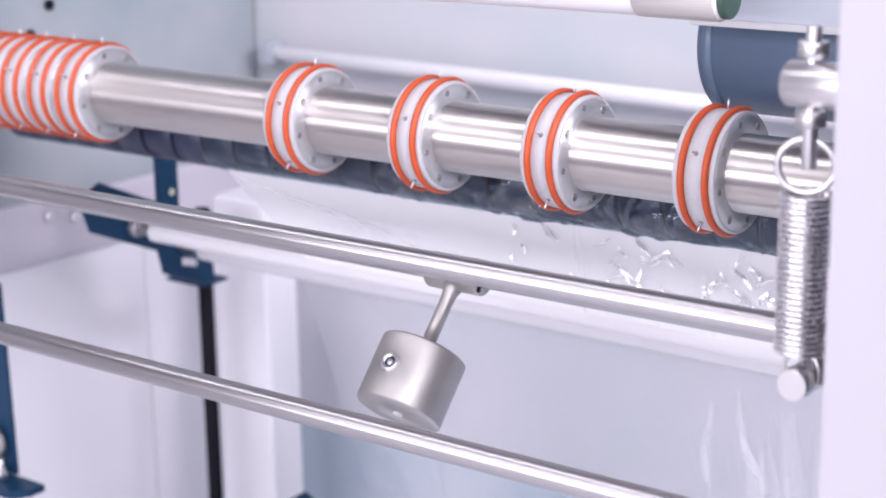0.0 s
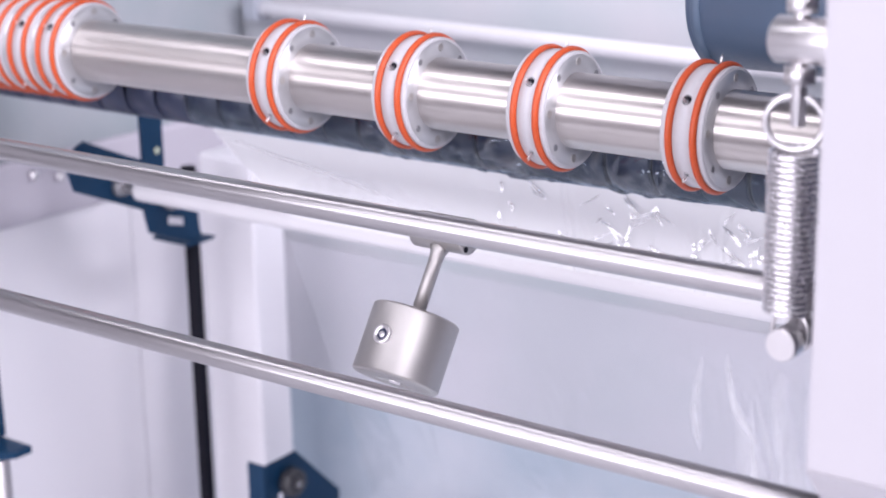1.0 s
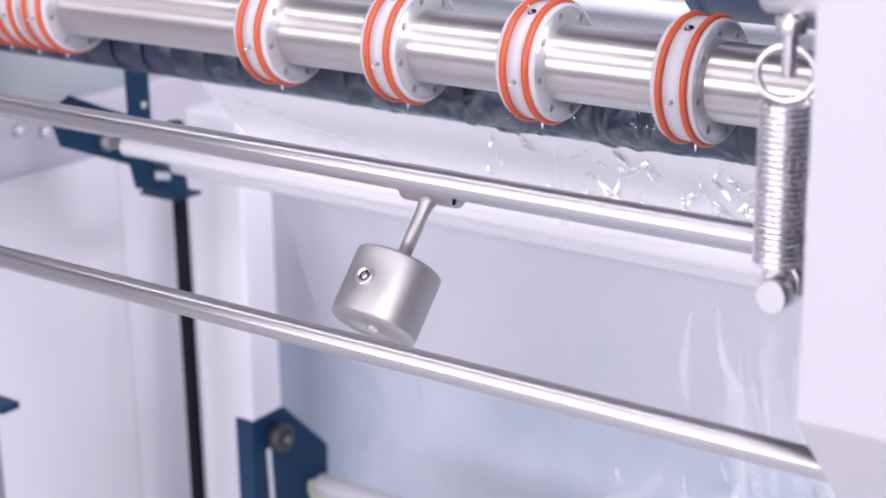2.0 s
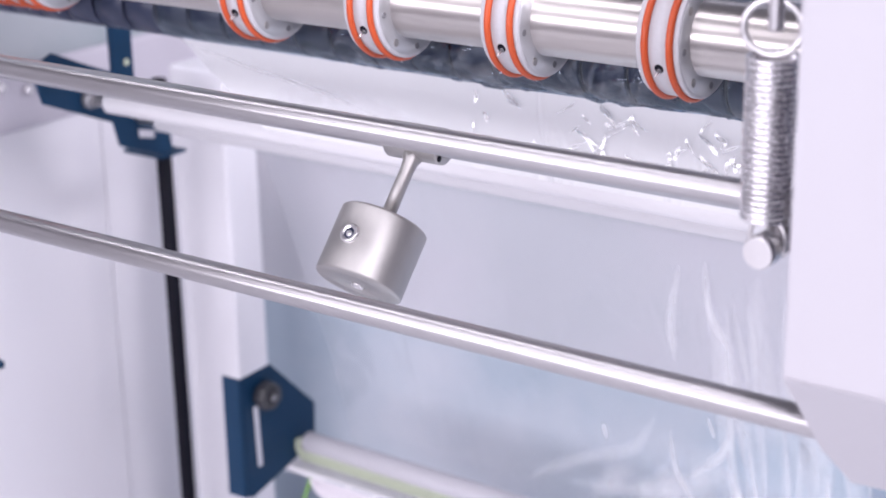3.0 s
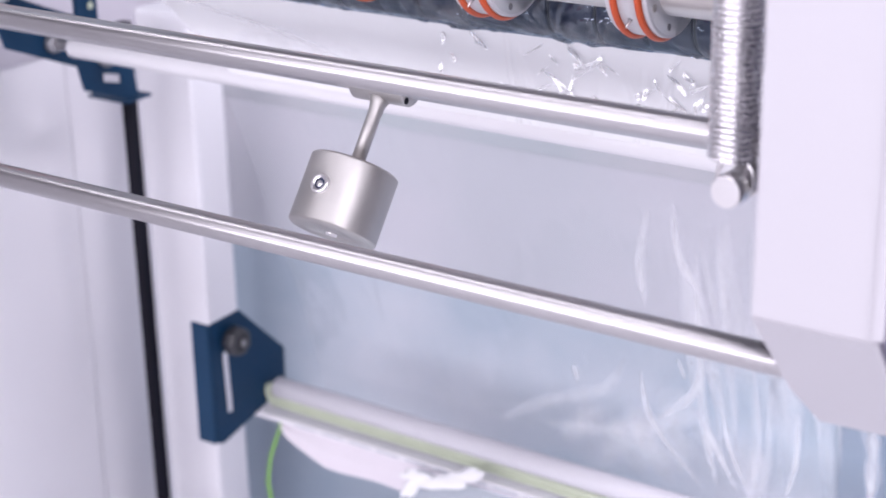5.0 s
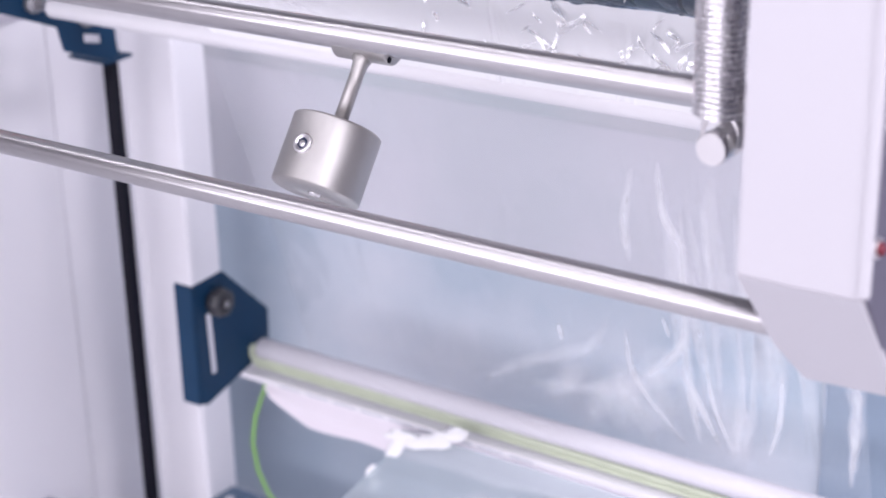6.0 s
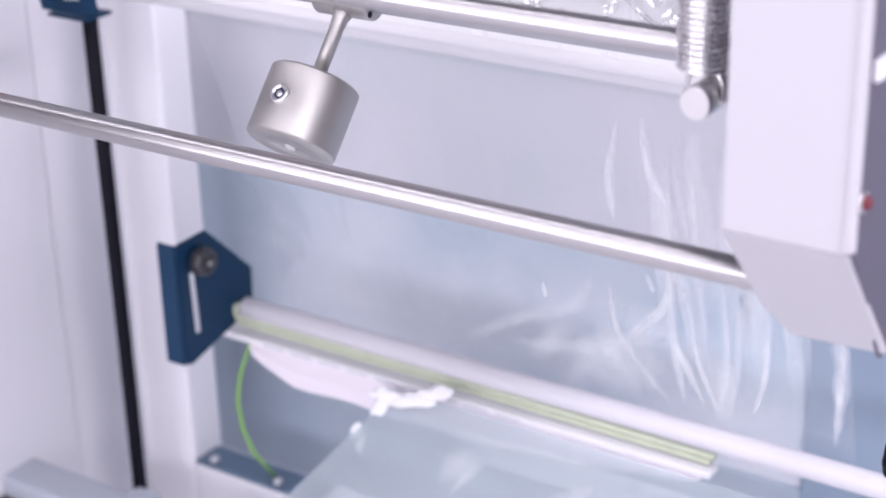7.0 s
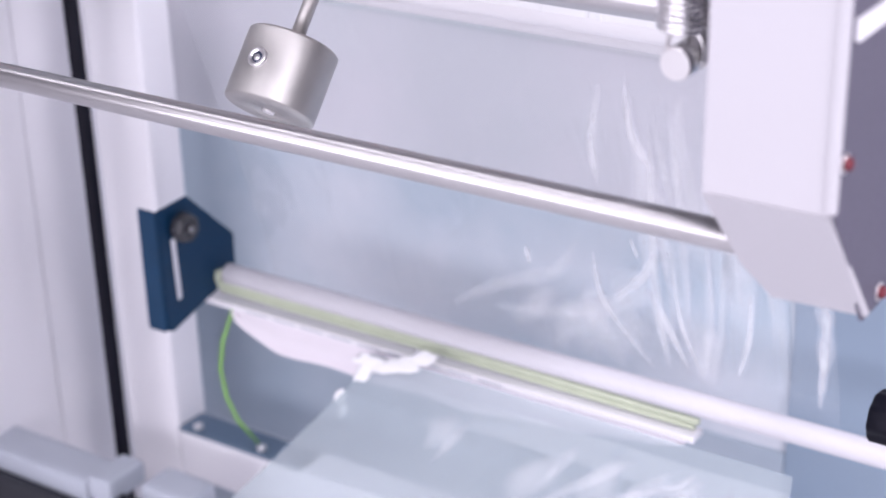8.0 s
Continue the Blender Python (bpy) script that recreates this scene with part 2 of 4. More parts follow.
def sweep(path, r, seg=10, closed=False):
    """A round wire along a path of places."""
    bm = bmesh.new()
    pts = [Vector(p) for p in path]
    n = len(pts)
    rings = []
    side = None
    for i, p in enumerate(pts):
        t = (pts[(i + 1) % n] - pts[i - 1]) if closed else (pts[min(i + 1, n - 1)] - pts[max(i - 1, 0)])
        t.normalize()
        if side is None:
            side = t.orthogonal().normalized()
        side = (side - side.dot(t) * t).normalized()
        up = t.cross(side)
        rings.append([bm.verts.new(p + r * (math.cos(2 * math.pi * k / seg) * side + math.sin(2 * math.pi * k / seg) * up)) for k in range(seg)])
    for i in range(n if closed else n - 1):
        a, b = rings[i], rings[(i + 1) % n]
        shift = 0
        if closed and i == n - 1:
            shift = min(range(seg), key=lambda q: (a[0].co - b[q].co).length)
        for k in range(seg):
            f = bm.faces.new((a[k], a[(k + 1) % seg], b[(k + 1 + shift) % seg], b[(k + shift) % seg]))
            f.smooth = True
    if not closed:
        bm.faces.new(list(reversed(rings[0])))
        bm.faces.new(rings[-1])
    bmesh.ops.recalc_face_normals(bm, faces=bm.faces)
    return bm


def thing(name, base, label, category, group="", kind=""):
    """An Empty at the thing's base (metres from the needle roller's axis)."""
    ob = new(name)
    ob.location = (base[0], base[1], base[2] + RZ)
    ob["base"] = base
    ob.empty_display_size = 0.02
    return tagged(ob, label, category, group, kind)


def part(name, bm, material, parent, label=""):
    """One mesh under a thing or a part; places are metres from the needle roller's axis."""
    base = Vector(parent["base"])
    bmesh.ops.translate(bm, verts=bm.verts, vec=-base)
    me = bpy.data.meshes.new(name)
    bm.to_mesh(me)
    bm.free()
    me.materials.append(material)
    ob = new(name, me)
    ob.parent = parent
    ob["base"] = parent["base"]
    return tagged(ob, label)


def solid(name, bm, material, label, category, group="", kind="", base=(0, 0, 0)):
    """A thing of one mesh."""
    bmesh.ops.translate(bm, verts=bm.verts, vec=-Vector(base))
    me = bpy.data.meshes.new(name)
    bm.to_mesh(me)
    bm.free()
    me.materials.append(material)
    ob = new(name, me)
    ob.location = (base[0], base[1], base[2] + RZ)
    ob["base"] = base
    return tagged(ob, label, category, group, kind)


# ---- the hall round the machine ----
solid("floor", box((-6, -5, -RZ - 0.2), (6, 4, -RZ), 0), FLOOR, "grey painted concrete hall floor", "floor", kind="structure")
# Unseen ceiling, kept dark so the tops of the rods reflect little.
solid("ceiling", box((-6, -5, 2.05), (6, 4, 2.2), 0), CEILING, "dark grey hall ceiling out of view above the machine", "ceiling", kind="structure")
solid("wall_south", prism([(-6, -RZ), (6, -RZ), (6, 2.05), (-6, 2.05)], "Y", -5.2, -5.0, 0, [[(-3.1, 0.05), (2.3, 0.05), (2.3, 1.15), (-3.1, 1.15)]]), PLASTER, "pale plastered hall wall with a long window opening", "wall", kind="structure")
solid("wall_north", box((-6, 4, -RZ), (6, 4.2, 2.05), 0), PLASTER, "pale plastered hall wall behind the machine", "wall", kind="structure")
solid("wall_west", box((-6.2, -5, -RZ), (-6, 4, 2.05), 0), PLASTER, "pale plastered hall wall", "wall", kind="structure")
solid("wall_east", box((6, -5, -RZ), (6.2, 4, 2.05), 0), PLASTER, "pale plastered hall wall", "wall", kind="structure")

# ---- the machine's housing ----
frame_m = thing("machine_housing", (-0.4, 0.1, -RZ), "white powder-coated sheet steel machine housing with open front", "machine housing", kind="structure")
# One back wall cut into tone bands, light and shade worked into each.
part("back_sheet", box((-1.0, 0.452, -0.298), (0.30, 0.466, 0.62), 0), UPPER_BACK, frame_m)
# Added overlay: darkens the right end of the back wall.
part("back_sheet_corner", box((-0.160, 0.448, -1.30), (0.30, 0.4580, -0.302), 0.002), STEELBLUE, frame_m, "added steel-blue sheet darkening the back wall's right end")
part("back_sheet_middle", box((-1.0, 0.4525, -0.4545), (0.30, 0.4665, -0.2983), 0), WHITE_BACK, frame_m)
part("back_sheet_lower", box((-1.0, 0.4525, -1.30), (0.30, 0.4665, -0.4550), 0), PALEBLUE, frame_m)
part("side_sheet_upper", box((-0.97, -0.15, -0.150), (-0.950, 0.448, 0.62), 0.004), TEAL_SHEET, frame_m, "upper side sheet with shade in its teal-grey colour")
# Added overlay: shade low on the back wall, as a darker blue.
part("foot_sheet", box((-0.945, 0.449, -1.30), (-0.1602, 0.4580, -0.668), 0.002), FOOT_SHADE_BLUE, frame_m, "added blue-grey sheet for the shade low on the back wall")
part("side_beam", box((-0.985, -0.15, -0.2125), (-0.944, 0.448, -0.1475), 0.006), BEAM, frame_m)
part("side_sheet_lower", box((-0.97, -0.15, -1.30), (-0.952, 0.266, -0.210), 0.003), WHITE, frame_m)
part("side_sheet_rear", box((-0.972, 0.268, -1.30), (-0.954, 0.448, -0.210), 0.003), WHITE, frame_m)
part("top_sheet", box((-0.97, 0.25, 0.622), (0.13, 0.466, 0.64), 0.002), WHITE, frame_m)
part("base_sheet", box((-0.97, -0.05, -1.32), (0.13, 0.466, -1.302), 0.002), WHITE, frame_m)

column = thing("frame_column", (-0.845, 0.32, -RZ), "white square steel frame column", "column", kind="structure")
part("column_tube", box((-0.882, 0.300, -RZ), (-0.8075, 0.348, -0.165), 0.005), WHITE, column)
part("cross_beam", box((-0.8070, 0.300, -0.82), (0.13, 0.348, -0.762), 0.005), WHITE, column)

# ---- front cover on the drive side ----
cover = thing("side_cover", (0.08, -0.2, -0.18), "white bent sheet-metal side cover with angled bottom flange", "machine cover")
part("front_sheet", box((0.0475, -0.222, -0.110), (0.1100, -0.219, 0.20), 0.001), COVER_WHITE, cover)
fl = bmesh.new()
for dy in (0.0, 0.003):
    for p in ((0.0475, -0.222, -0.1105), (0.1100, -0.222, -0.1105), (0.1150, -0.172, -0.1800), (0.0655, -0.172, -0.1815), (0.0555, -0.190, -0.1580)):
        fl.verts.new((p[0], p[1] + dy, p[2] + dy * 0.4))
fl.verts.ensure_lookup_table()
v = fl.verts
fl.faces.new([v[i] for i in range(5)])
fl.faces.new([v[i] for i in (9, 8, 7, 6, 5)])
for i in range(5):
    fl.faces.new((v[i], v[5 + i], v[5 + (i + 1) % 5], v[(i + 1) % 5]))
bmesh.ops.recalc_face_normals(fl, faces=fl.faces)
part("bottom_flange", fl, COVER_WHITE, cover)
side = part("side_plate", prism([(-0.2185, -0.111), (-0.170, -0.184), (0.30, -0.184), (0.30, 0.20), (-0.2185, 0.20)], "X", 0.1100, 0.1125, 0.0006), LILAC, cover, "side plate with its shade painted in lilac-grey")
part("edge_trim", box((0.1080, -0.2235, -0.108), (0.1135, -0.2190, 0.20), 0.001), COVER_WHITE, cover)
part("guide_strip", box((0.1126, -0.214, -0.0290), (0.1155, 0.25, -0.0190), 0.0006), WHITE, cover, "white strip on the side plate")
for y, z in ((-0.213, -0.086), (-0.150, -0.176)):
    sc = part("side_screw", lathe([(0.0034, 0.1128), (0.0034, 0.1150), (0.002, 0.1165)], 14, "X", (0, y, z)), RED, cover, "red-marked cover screw")
    part("washer", lathe([(0.0050, 0.1124), (0.0050, 0.1132), (0.0036, 0.1132)], 16, "X", (0, y, z)), BRIGHT, sc)

# ---- needle roller: steel shaft with clamped collars, turns in steps ----
roller = thing("needle_roller", (-0.4, 0, 0), "brushed steel needle roller with white collars and orange rings", "roller")
part("shaft", lathe([(0.010, -1.05), (0.025, -1.05), (0.025, 0.03), (0.0245, 0.0305), (0.012, 0.031), (0.012, 0.09)], 72), BRUSHED, roller)
CW, CR = 0.0293, 0.0390


def collar(x1):
    x0 = x1 - CW
    g0, g1 = x0 + 0.0065, x0 + 0.0235
    prof = [(0.0252, x0), (CR - 0.0007, x0), (CR, x0 + 0.0007)]
    for g in (g0, g1):
        prof += [(CR, g - 0.0023), (CR - 0.0018, g - 0.0018), (CR - 0.0018, g + 0.0018), (CR, g + 0.0023)]
    prof += [(CR, x1 - 0.0007), (CR - 0.0007, x1), (0.0262, x1), (0.0252, x1 - 0.001)]
    c = part("collar", lathe(prof, 72), COLLAR, roller, "white anodised clamp collar")
    part("face_ring", lathe([(0.0263, x1 - 0.0004), (CR - 0.0022, x1 - 0.0004), (CR - 0.0022, x1 + 0.0003), (0.0263, x1 + 0.0003)], 64), MACHINED, c, "machined grey collar face")
    for g in (g0, g1):
        ring = [(g, (CR + 0.0004) * math.cos(a), (CR + 0.0004) * math.sin(a)) for a in (2 * math.pi * k / 72 for k in range(72))]
        part("rubber_ring", sweep(ring, 0.0024, 12, True), ORANGE, c, "orange rubber ring")
    mid = (g0 + g1) / 2
    for k in range(5):
        a = math.radians(155 + 72 * k)
        u = Vector((0, math.cos(a), math.sin(a)))
        bm = lathe([(0.0009, CR - 0.001), (0.0009, CR + 0.0040), (0.0001, CR + 0.0070)], 8, "Z")
        bmesh.ops.rotate(bm, verts=bm.verts, cent=(0, 0, 0), matrix=Vector((0, 0, 1)).rotation_difference(u).to_matrix())
        bmesh.ops.translate(bm, verts=bm.verts, vec=(mid, 0, 0))
        part("needle", bm, BRIGHT, c, "thin steel needle")
        bm = lathe([(0.0016, CR - 0.001), (0.0016, CR + 0.00025), (0.0007, CR + 0.0003)], 10, "Z")
        bmesh.ops.rotate(bm, verts=bm.verts, cent=(0, 0, 0), matrix=Vector((0, 0, 1)).rotation_difference(u).to_matrix())
        bmesh.ops.translate(bm, verts=bm.verts, vec=(mid, 0, 0))
        part("needle_seat", bm, DARK_STEEL, c)
    for k in range(8):
        a = math.radians(12 + 45 * k)
        r, metal, lab = (0.0029, NICKEL, "small bright face screw") if k % 2 else (0.0023, DARK_STEEL, "small dark face hole")
        part("face_screw", lathe([(r, x1 - 0.001), (r, x1 + 0.0006), (r - 0.0005, x1 + 0.0008), (r - 0.0012, x1 + 0.0004), (0.0002, x1 + 0.0004)], 12, "X", (0, 0.0322 * math.cos(a), 0.0322 * math.sin(a))), metal, c, lab)
    for a in (radians(297),):
        u = Vector((0, math.cos(a), math.sin(a)))
        bm = lathe([(0.0031, CR - 0.001), (0.0031, CR + 0.0002), (0.0022, CR + 0.0002)], 14, "Z")
        bmesh.ops.rotate(bm, verts=bm.verts, cent=(0, 0, 0), matrix=Vector((0, 0, 1)).rotation_difference(u).to_matrix())
        bmesh.ops.translate(bm, verts=bm.verts, vec=(mid, 0, 0))
        part("clamp_hole", bm, BLACK, c, "dark threaded clamp hole")


for x1 in (-0.1116, -0.2260, -0.3385, -0.4557, -0.6891, -0.7236, -0.7581, -0.7926, -0.8271):
    collar(x1)

# ---- dark rubber counter roller in short sleeves ----
counter = thing("rubber_roller", (-0.4, 0.07, -0.0425), "dark blue-grey segmented rubber counter roller", "roller")
part("core", lathe(rod_profile(0.0226, -0.890, 0.05), 48, "X", (0, 0.07, -0.0425)), RUBBER_DARK, counter)
x = -0.887
while x < 0.04:
    part("sleeve", lathe(rod_profile(0.0257, x, x + 0.0335, 0.0012), 48, "X", (0, 0.07, -0.0425)), RUBBER, counter)
    x += 0.0365

# ---- guide rods ----
for nm, y, z, a, b, lab in (("guide_rod", -0.1463, -0.0471, -0.93, 0.06, "polished steel guide rod under the needle roller"),
                            ("guide_rod", -0.1806, -0.1495, -0.93, 0.075, "polished steel guide rod in front of the counterweight")):
    solid(nm, lathe(rod_profile(0.008, a, b), 48, "X", (0, 0, 0)), CHROME, lab, "rod", "polished guide rods", base=(0, 0, 0)).location = (0, y, z + RZ)

# ---- white film rollers ----
fixed_roll = thing("film_roller", (-0.4, 0.115, -0.152), "white plastic film guide roller", "roller", "white film rollers")
part("tube", lathe(rod_profile(0.0098, -0.772, 0.05, 0.0015), 40, "X", (0, 0.115, -0.152)), PLASTIC, fixed_roll)
part("axle", lathe(rod_profile(0.005, -0.800, 0.08), 24, "X", (0, 0.115, -0.152)), BRIGHT, fixed_roll)
dancer = thing("dancer_roller", (-0.4, 0.175, -0.184), "white plastic dancer roller lifting the film", "roller", "white film rollers")
part("tube", lathe(rod_profile(0.0085, -0.772, 0.05, 0.0015), 40, "X", (0, 0.175, -0.184)), PLASTIC, dancer)
part("axle", lathe(rod_profile(0.0045, -0.796, 0.08), 24, "X", (0, 0.175, -0.184)), BRIGHT, dancer)

# ---- swinging counterweight on its pivot shaft ----
PY, PZ, WX, TH = -0.040, -0.0862, -0.3052, 41.0
weight = thing("counterweight_arm", (WX, PY, PZ), "satin nickel cylinder counterweight on a swinging arm", "counterweight")
part("tee_clamp", lathe([(0.0070, -0.3275), (0.0115, -0.3275), (0.0125, -0.3265), (0.0125, -0.2845), (0.0115, -0.2835), (0.0070, -0.2835)], 40, "X", (0, PY, PZ)), NICKEL, weight)
part("pivot_shaft", lathe(rod_profile(0.0068, -0.86, 0.08), 32, "X", (0, PY, PZ)), CHROME, weight)
part("clamp_screw", lathe([(0.0022, -0.2838), (0.0022, -0.2830), (0.0012, -0.2830)], 14, "X", (0, PY - 0.007, PZ - 0.0065)), BLACK, weight, "dark clamp screw")


def on_arm(bm):
    """From the arm's own space (hanging down z) to its leaning pose."""
    bmesh.ops.rotate(bm, verts=bm.verts, cent=(0, 0, 0), matrix=Matrix.Rotation(-radians(TH), 3, "X"))
    bmesh.ops.translate(bm, verts=bm.verts, vec=(WX, PY, PZ))
    return bm


part("arm", on_arm(lathe([(0.0075, -0.0105), (0.0054, -0.0155), (0.0048, -0.022), (0.0048, -0.064)], 32, "Z")), NICKEL, weight)
drum = part("weight", on_arm(lathe([(0.0050, -0.0595), (0.0288, -0.0595), (0.0301, -0.0607), (0.0302, -0.0615), (0.0302, -0.1055), (0.0301, -0.1063), (0.0289, -0.1075), (0.0060, -0.1075), (0.0055, -0.106), (0.004, -0.106)], 72, "Z")), NICKEL, weight)
screw = part("set_screw", on_arm(lathe([(0.0068, -0.0287), (0.0068, -0.0312), (0.0060, -0.0320), (0.0043, -0.0318), (0.0037, -0.0306), (0.0005, -0.0306)], 24, "Y", (0.0005, 0, -0.0828))), BRIGHT, drum, "bright hex socket set screw")
part("hex_socket", on_arm(lathe([(0.0040, -0.0304), (0.0040, -0.0311), (0.0004, -0.0311)], 6, "Y", (0.0005, 0, -0.0828))), RUBBER, drum, "dark hex socket")
part("screw_core", on_arm(lathe([(0.0023, -0.0309), (0.0022, -0.0315), (0.0012, -0.0320), (0.0002, -0.0321)], 14, "Y", (0.0008, 0, -0.0832))), BRIGHT, drum, "bright screw core")
part("end_screw", on_arm(lathe([(0.0040, -0.1060), (0.0040, -0.1085), (0.0022, -0.1085), (0.0022, -0.107)], 16, "Z")), BRIGHT, drum, "bright end screw")

# ---- extension spring, its ring, stud and pin ----
spring = thing("extension_spring", (0.0055, -0.16, -0.065), "steel extension spring with a round end loop", "spring")
coil = []
turns, r0 = 27, 0.0120
for i in range(turns * 20 + 1):
    a = 2 * math.pi * i / 20
    coil.append((0.0055 + r0 * math.cos(a), -0.16 + r0 * math.sin(a), 0.032 - 0.0850 * i / (turns * 20)))
part("coil", sweep(coil, 0.00122, 10), SPRING, spring)
loop = [(0.0055 + 0.0140 * math.sin(a), -0.16 + 0.004 * math.sin(a), 0.0455 + 0.0140 * math.cos(a)) for a in (2 * math.pi * k / 40 for k in range(40))]
part("end_loop", sweep(loop, 0.0020, 10, True), BRIGHT, spring)
hook = [(0.0075 + 0.0100 * math.sin(a), -0.16, -0.0640 - 0.0115 * math.cos(a)) for a in (radians(-170 + 340 * k / 30) for k in range(31))]
part("lower_loop", sweep(hook, 0.0014, 8), BRIGHT, spring)
pin = thing("spring_pin", (0.0096, -0.15, -0.0673), "grooved steel spring pin on the side frame", "pin")
part("pin_body", lathe([(0.0080, -0.176), (0.0088, -0.1745), (0.0088, -0.166), (0.0060, -0.1655), (0.0060, -0.157), (0.0088, -0.1565), (0.0088, -0.135), (0.006, -0.134)], 36, "Y", (0.0096, 0, -0.0673)), BRIGHT, pin)
part("pin_bracket", box((0.006, -0.136, -0.076), (0.060, -0.130, -0.059), 0.001), NICKEL, pin)
stud = thing("spring_stud", (0.0070, -0.16, 0.04), "threaded steel stud with lock nuts holding the spring", "stud")
part("stud_rod", lathe(rod_profile(0.0040, 0.044, 0.117, 0.0005), 24, "Z", (0.0070, -0.16, 0)), BRIGHT, stud)
part("lock_nut", lathe([(0.0040, 0.066), (0.0085, 0.066), (0.0085, 0.074), (0.0040, 0.074)], 6, "Z", (0.0070, -0.16, 0)), BRIGHT, stud)
part("lock_nut", lathe([(0.0040, 0.101), (0.0085, 0.101), (0.0085, 0.109), (0.0040, 0.109)], 6, "Z", (0.0070, -0.16, 0)), BRIGHT, stud)
part("cross_shaft", lathe(rod_profile(0.0118, -0.0065, 0.06, 0.0015), 40, "X", (0, -0.16, 0.0872)), BRIGHT, stud, "polished steel cross shaft")

# ---- upper drum and top rail ----
drum_up = thing("upper_drum", (-0.15, 0.10, 0.0), "dark blue-grey film-covered drum above the roller", "drum")
part("drum_body", lathe(rod_profile(0.050, -0.175, 0.06, 0.002), 64, "X", (0, 0.10, 0.0695)), DRUM, drum_up)
part("edge_band", lathe([(0.0500, -0.1705), (0.0507, -0.1700), (0.0507, -0.1640), (0.0500, -0.1635)], 64, "X", (0, 0.10, 0.0695)), DRUM_EDGE, drum_up, "paler edge of the wrapped film")
part("end_disc", lathe([(0.010, -0.1765), (0.044, -0.1765), (0.044, -0.1752), (0.010, -0.1752)], 48, "X", (0, 0.10, 0.0695)), RUBBER, drum_up)
guard = thing("drum_guard", (-0.06, 0.045, 0.0865), "pale grey guard strip in front of the upper drum", "guard")
part("strip", box((-0.174, 0.043, 0.0865), (0.060, 0.046, 0.1465), 0.001), RAIL_GREY, guard)
part("lip", box((-0.174, 0.0405, 0.0845), (0.060, 0.0428, 0.0895), 0.0006), MACHINED, guard, "grey folded lip")
rail = thing("top_rail", (-0.5, -0.02, 0.10), "pale cream tubular top rail with end cap", "rail")
part("rail_tube", lathe(rod_profile(0.0135, -0.95, -0.1165, 0.001), 40, "X", (0, -0.02, 0.1105)), PLASTIC, rail)
part("end_sleeve", lathe(rod_profile(0.0143, -0.176, -0.1185, 0.001), 40, "X", (0, -0.02, 0.1105)), RAIL_END, rail, "grey cream end sleeve")
part("end_cap", lathe(rod_profile(0.0125, -0.1175, -0.1120, 0.001), 40, "X", (0, -0.02, 0.1105)), GREEN, rail, "dark green end cap")

# ---- blue bracket with lift rod ----
br = thing("roller_bracket", (-0.8, 0.15, -0.22), "dark blue painted bracket holding the film rollers", "bracket")
part("plate", prism([(0.056, -0.126), (0.066, -0.108), (0.078, -0.103), (0.113, -0.119), (0.166, -0.142), (0.195, -0.160), (0.216, -0.200), (0.219, -0.226), (0.205, -0.227), (0.151, -0.206), (0.145, -0.182), (0.063, -0.147)], "X", -0.803, -0.800, 0.001,
                    [[(0.176, -0.195), (0.198, -0.201), (0.198, -0.209), (0.176, -0.203)]]), BLUE, br)
part("roller_boss", lathe([(0.006, -0.8005), (0.0085, -0.7998), (0.0092, -0.7950), (0.0080, -0.7900), (0.006, -0.7895)], 24, "X", (0, 0.115, -0.152)), DARK_STEEL, br, "dark steel roller bearing boss")
part("roller_boss", lathe([(0.005, -0.8005), (0.0095, -0.7998), (0.0105, -0.7950), (0.0085, -0.7900), (0.005, -0.7895)], 24, "X", (0, 0.178, -0.178)), DARK_STEEL, br, "dark steel roller bearing boss")
part("bolt", lathe([(0.0055, -0.8002), (0.0055, -0.7960), (0.004, -0.7950)], 6, "X", (0, 0.084, -0.125)), DARK_STEEL, br, "dark hex bolt")
part("hanger", box((-0.806, 0.150, -0.150), (-0.8005, 0.176, -0.060), 0.001), BLUE, br)
part("foot", box((-0.850, 0.200, -0.2310), (-0.799, 0.236, -0.2275), 0.001), BLUE, br)
part("warning_dot", lathe([(0.0035, -0.7996), (0.0035, -0.7990), (0.002, -0.7988)], 12, "X", (0, 0.166, -0.128)), WIRE_PALE, br, "yellow paint mark")
lift = thing("lift_rod", (-0.842, 0.247, -1.3), "black vertical lift rod", "rod")
part("rod", lathe(rod_profile(0.0078, -1.30, -0.165), 28, "Z", (-0.8428, 0.2475, 0)), BLACK, lift)

def knob_body(r, a, b, at, lobes=7):
    """A hand knob with shallow lobes round its rim, along x from a to b."""
    n = lobes * 8
    bm = lathe([(r * 0.35, a), (r * 0.9, a + 0.0008), (r, a + 0.003), (r, b - 0.003), (r * 0.92, b - 0.0008), (r * 0.40, b), (r * 0.35, b - 0.0015)], n)
    for v in bm.verts:
        d = math.hypot(v.co.y, v.co.z)
        if d > r * 0.6:
            k = 1 - 0.07 * (0.5 + 0.5 * math.cos(lobes * math.atan2(v.co.z, v.co.y)))
            v.co.y, v.co.z = v.co.y * k, v.co.z * k
    bmesh.ops.translate(bm, verts=bm.verts, vec=at)
    return bm


# ---- lower blue bracket with clamp knob ----
lb = thing("bar_bracket", (-0.7, 0.23, -0.58), "dark blue slotted bracket with black clamp knob", "bracket")
part("plate", prism([(0.190, -0.434), (0.200, -0.434), (0.232, -0.433), (0.296, -0.497), (0.2945, -0.5400), (0.198, -0.565), (0.190, -0.562)], "X", -0.7020, -0.700, 0.0006,
                    [[(0.2045, -0.470), (0.2125, -0.470), (0.2150, -0.536), (0.2070, -0.536)]]), BLUE, lb)
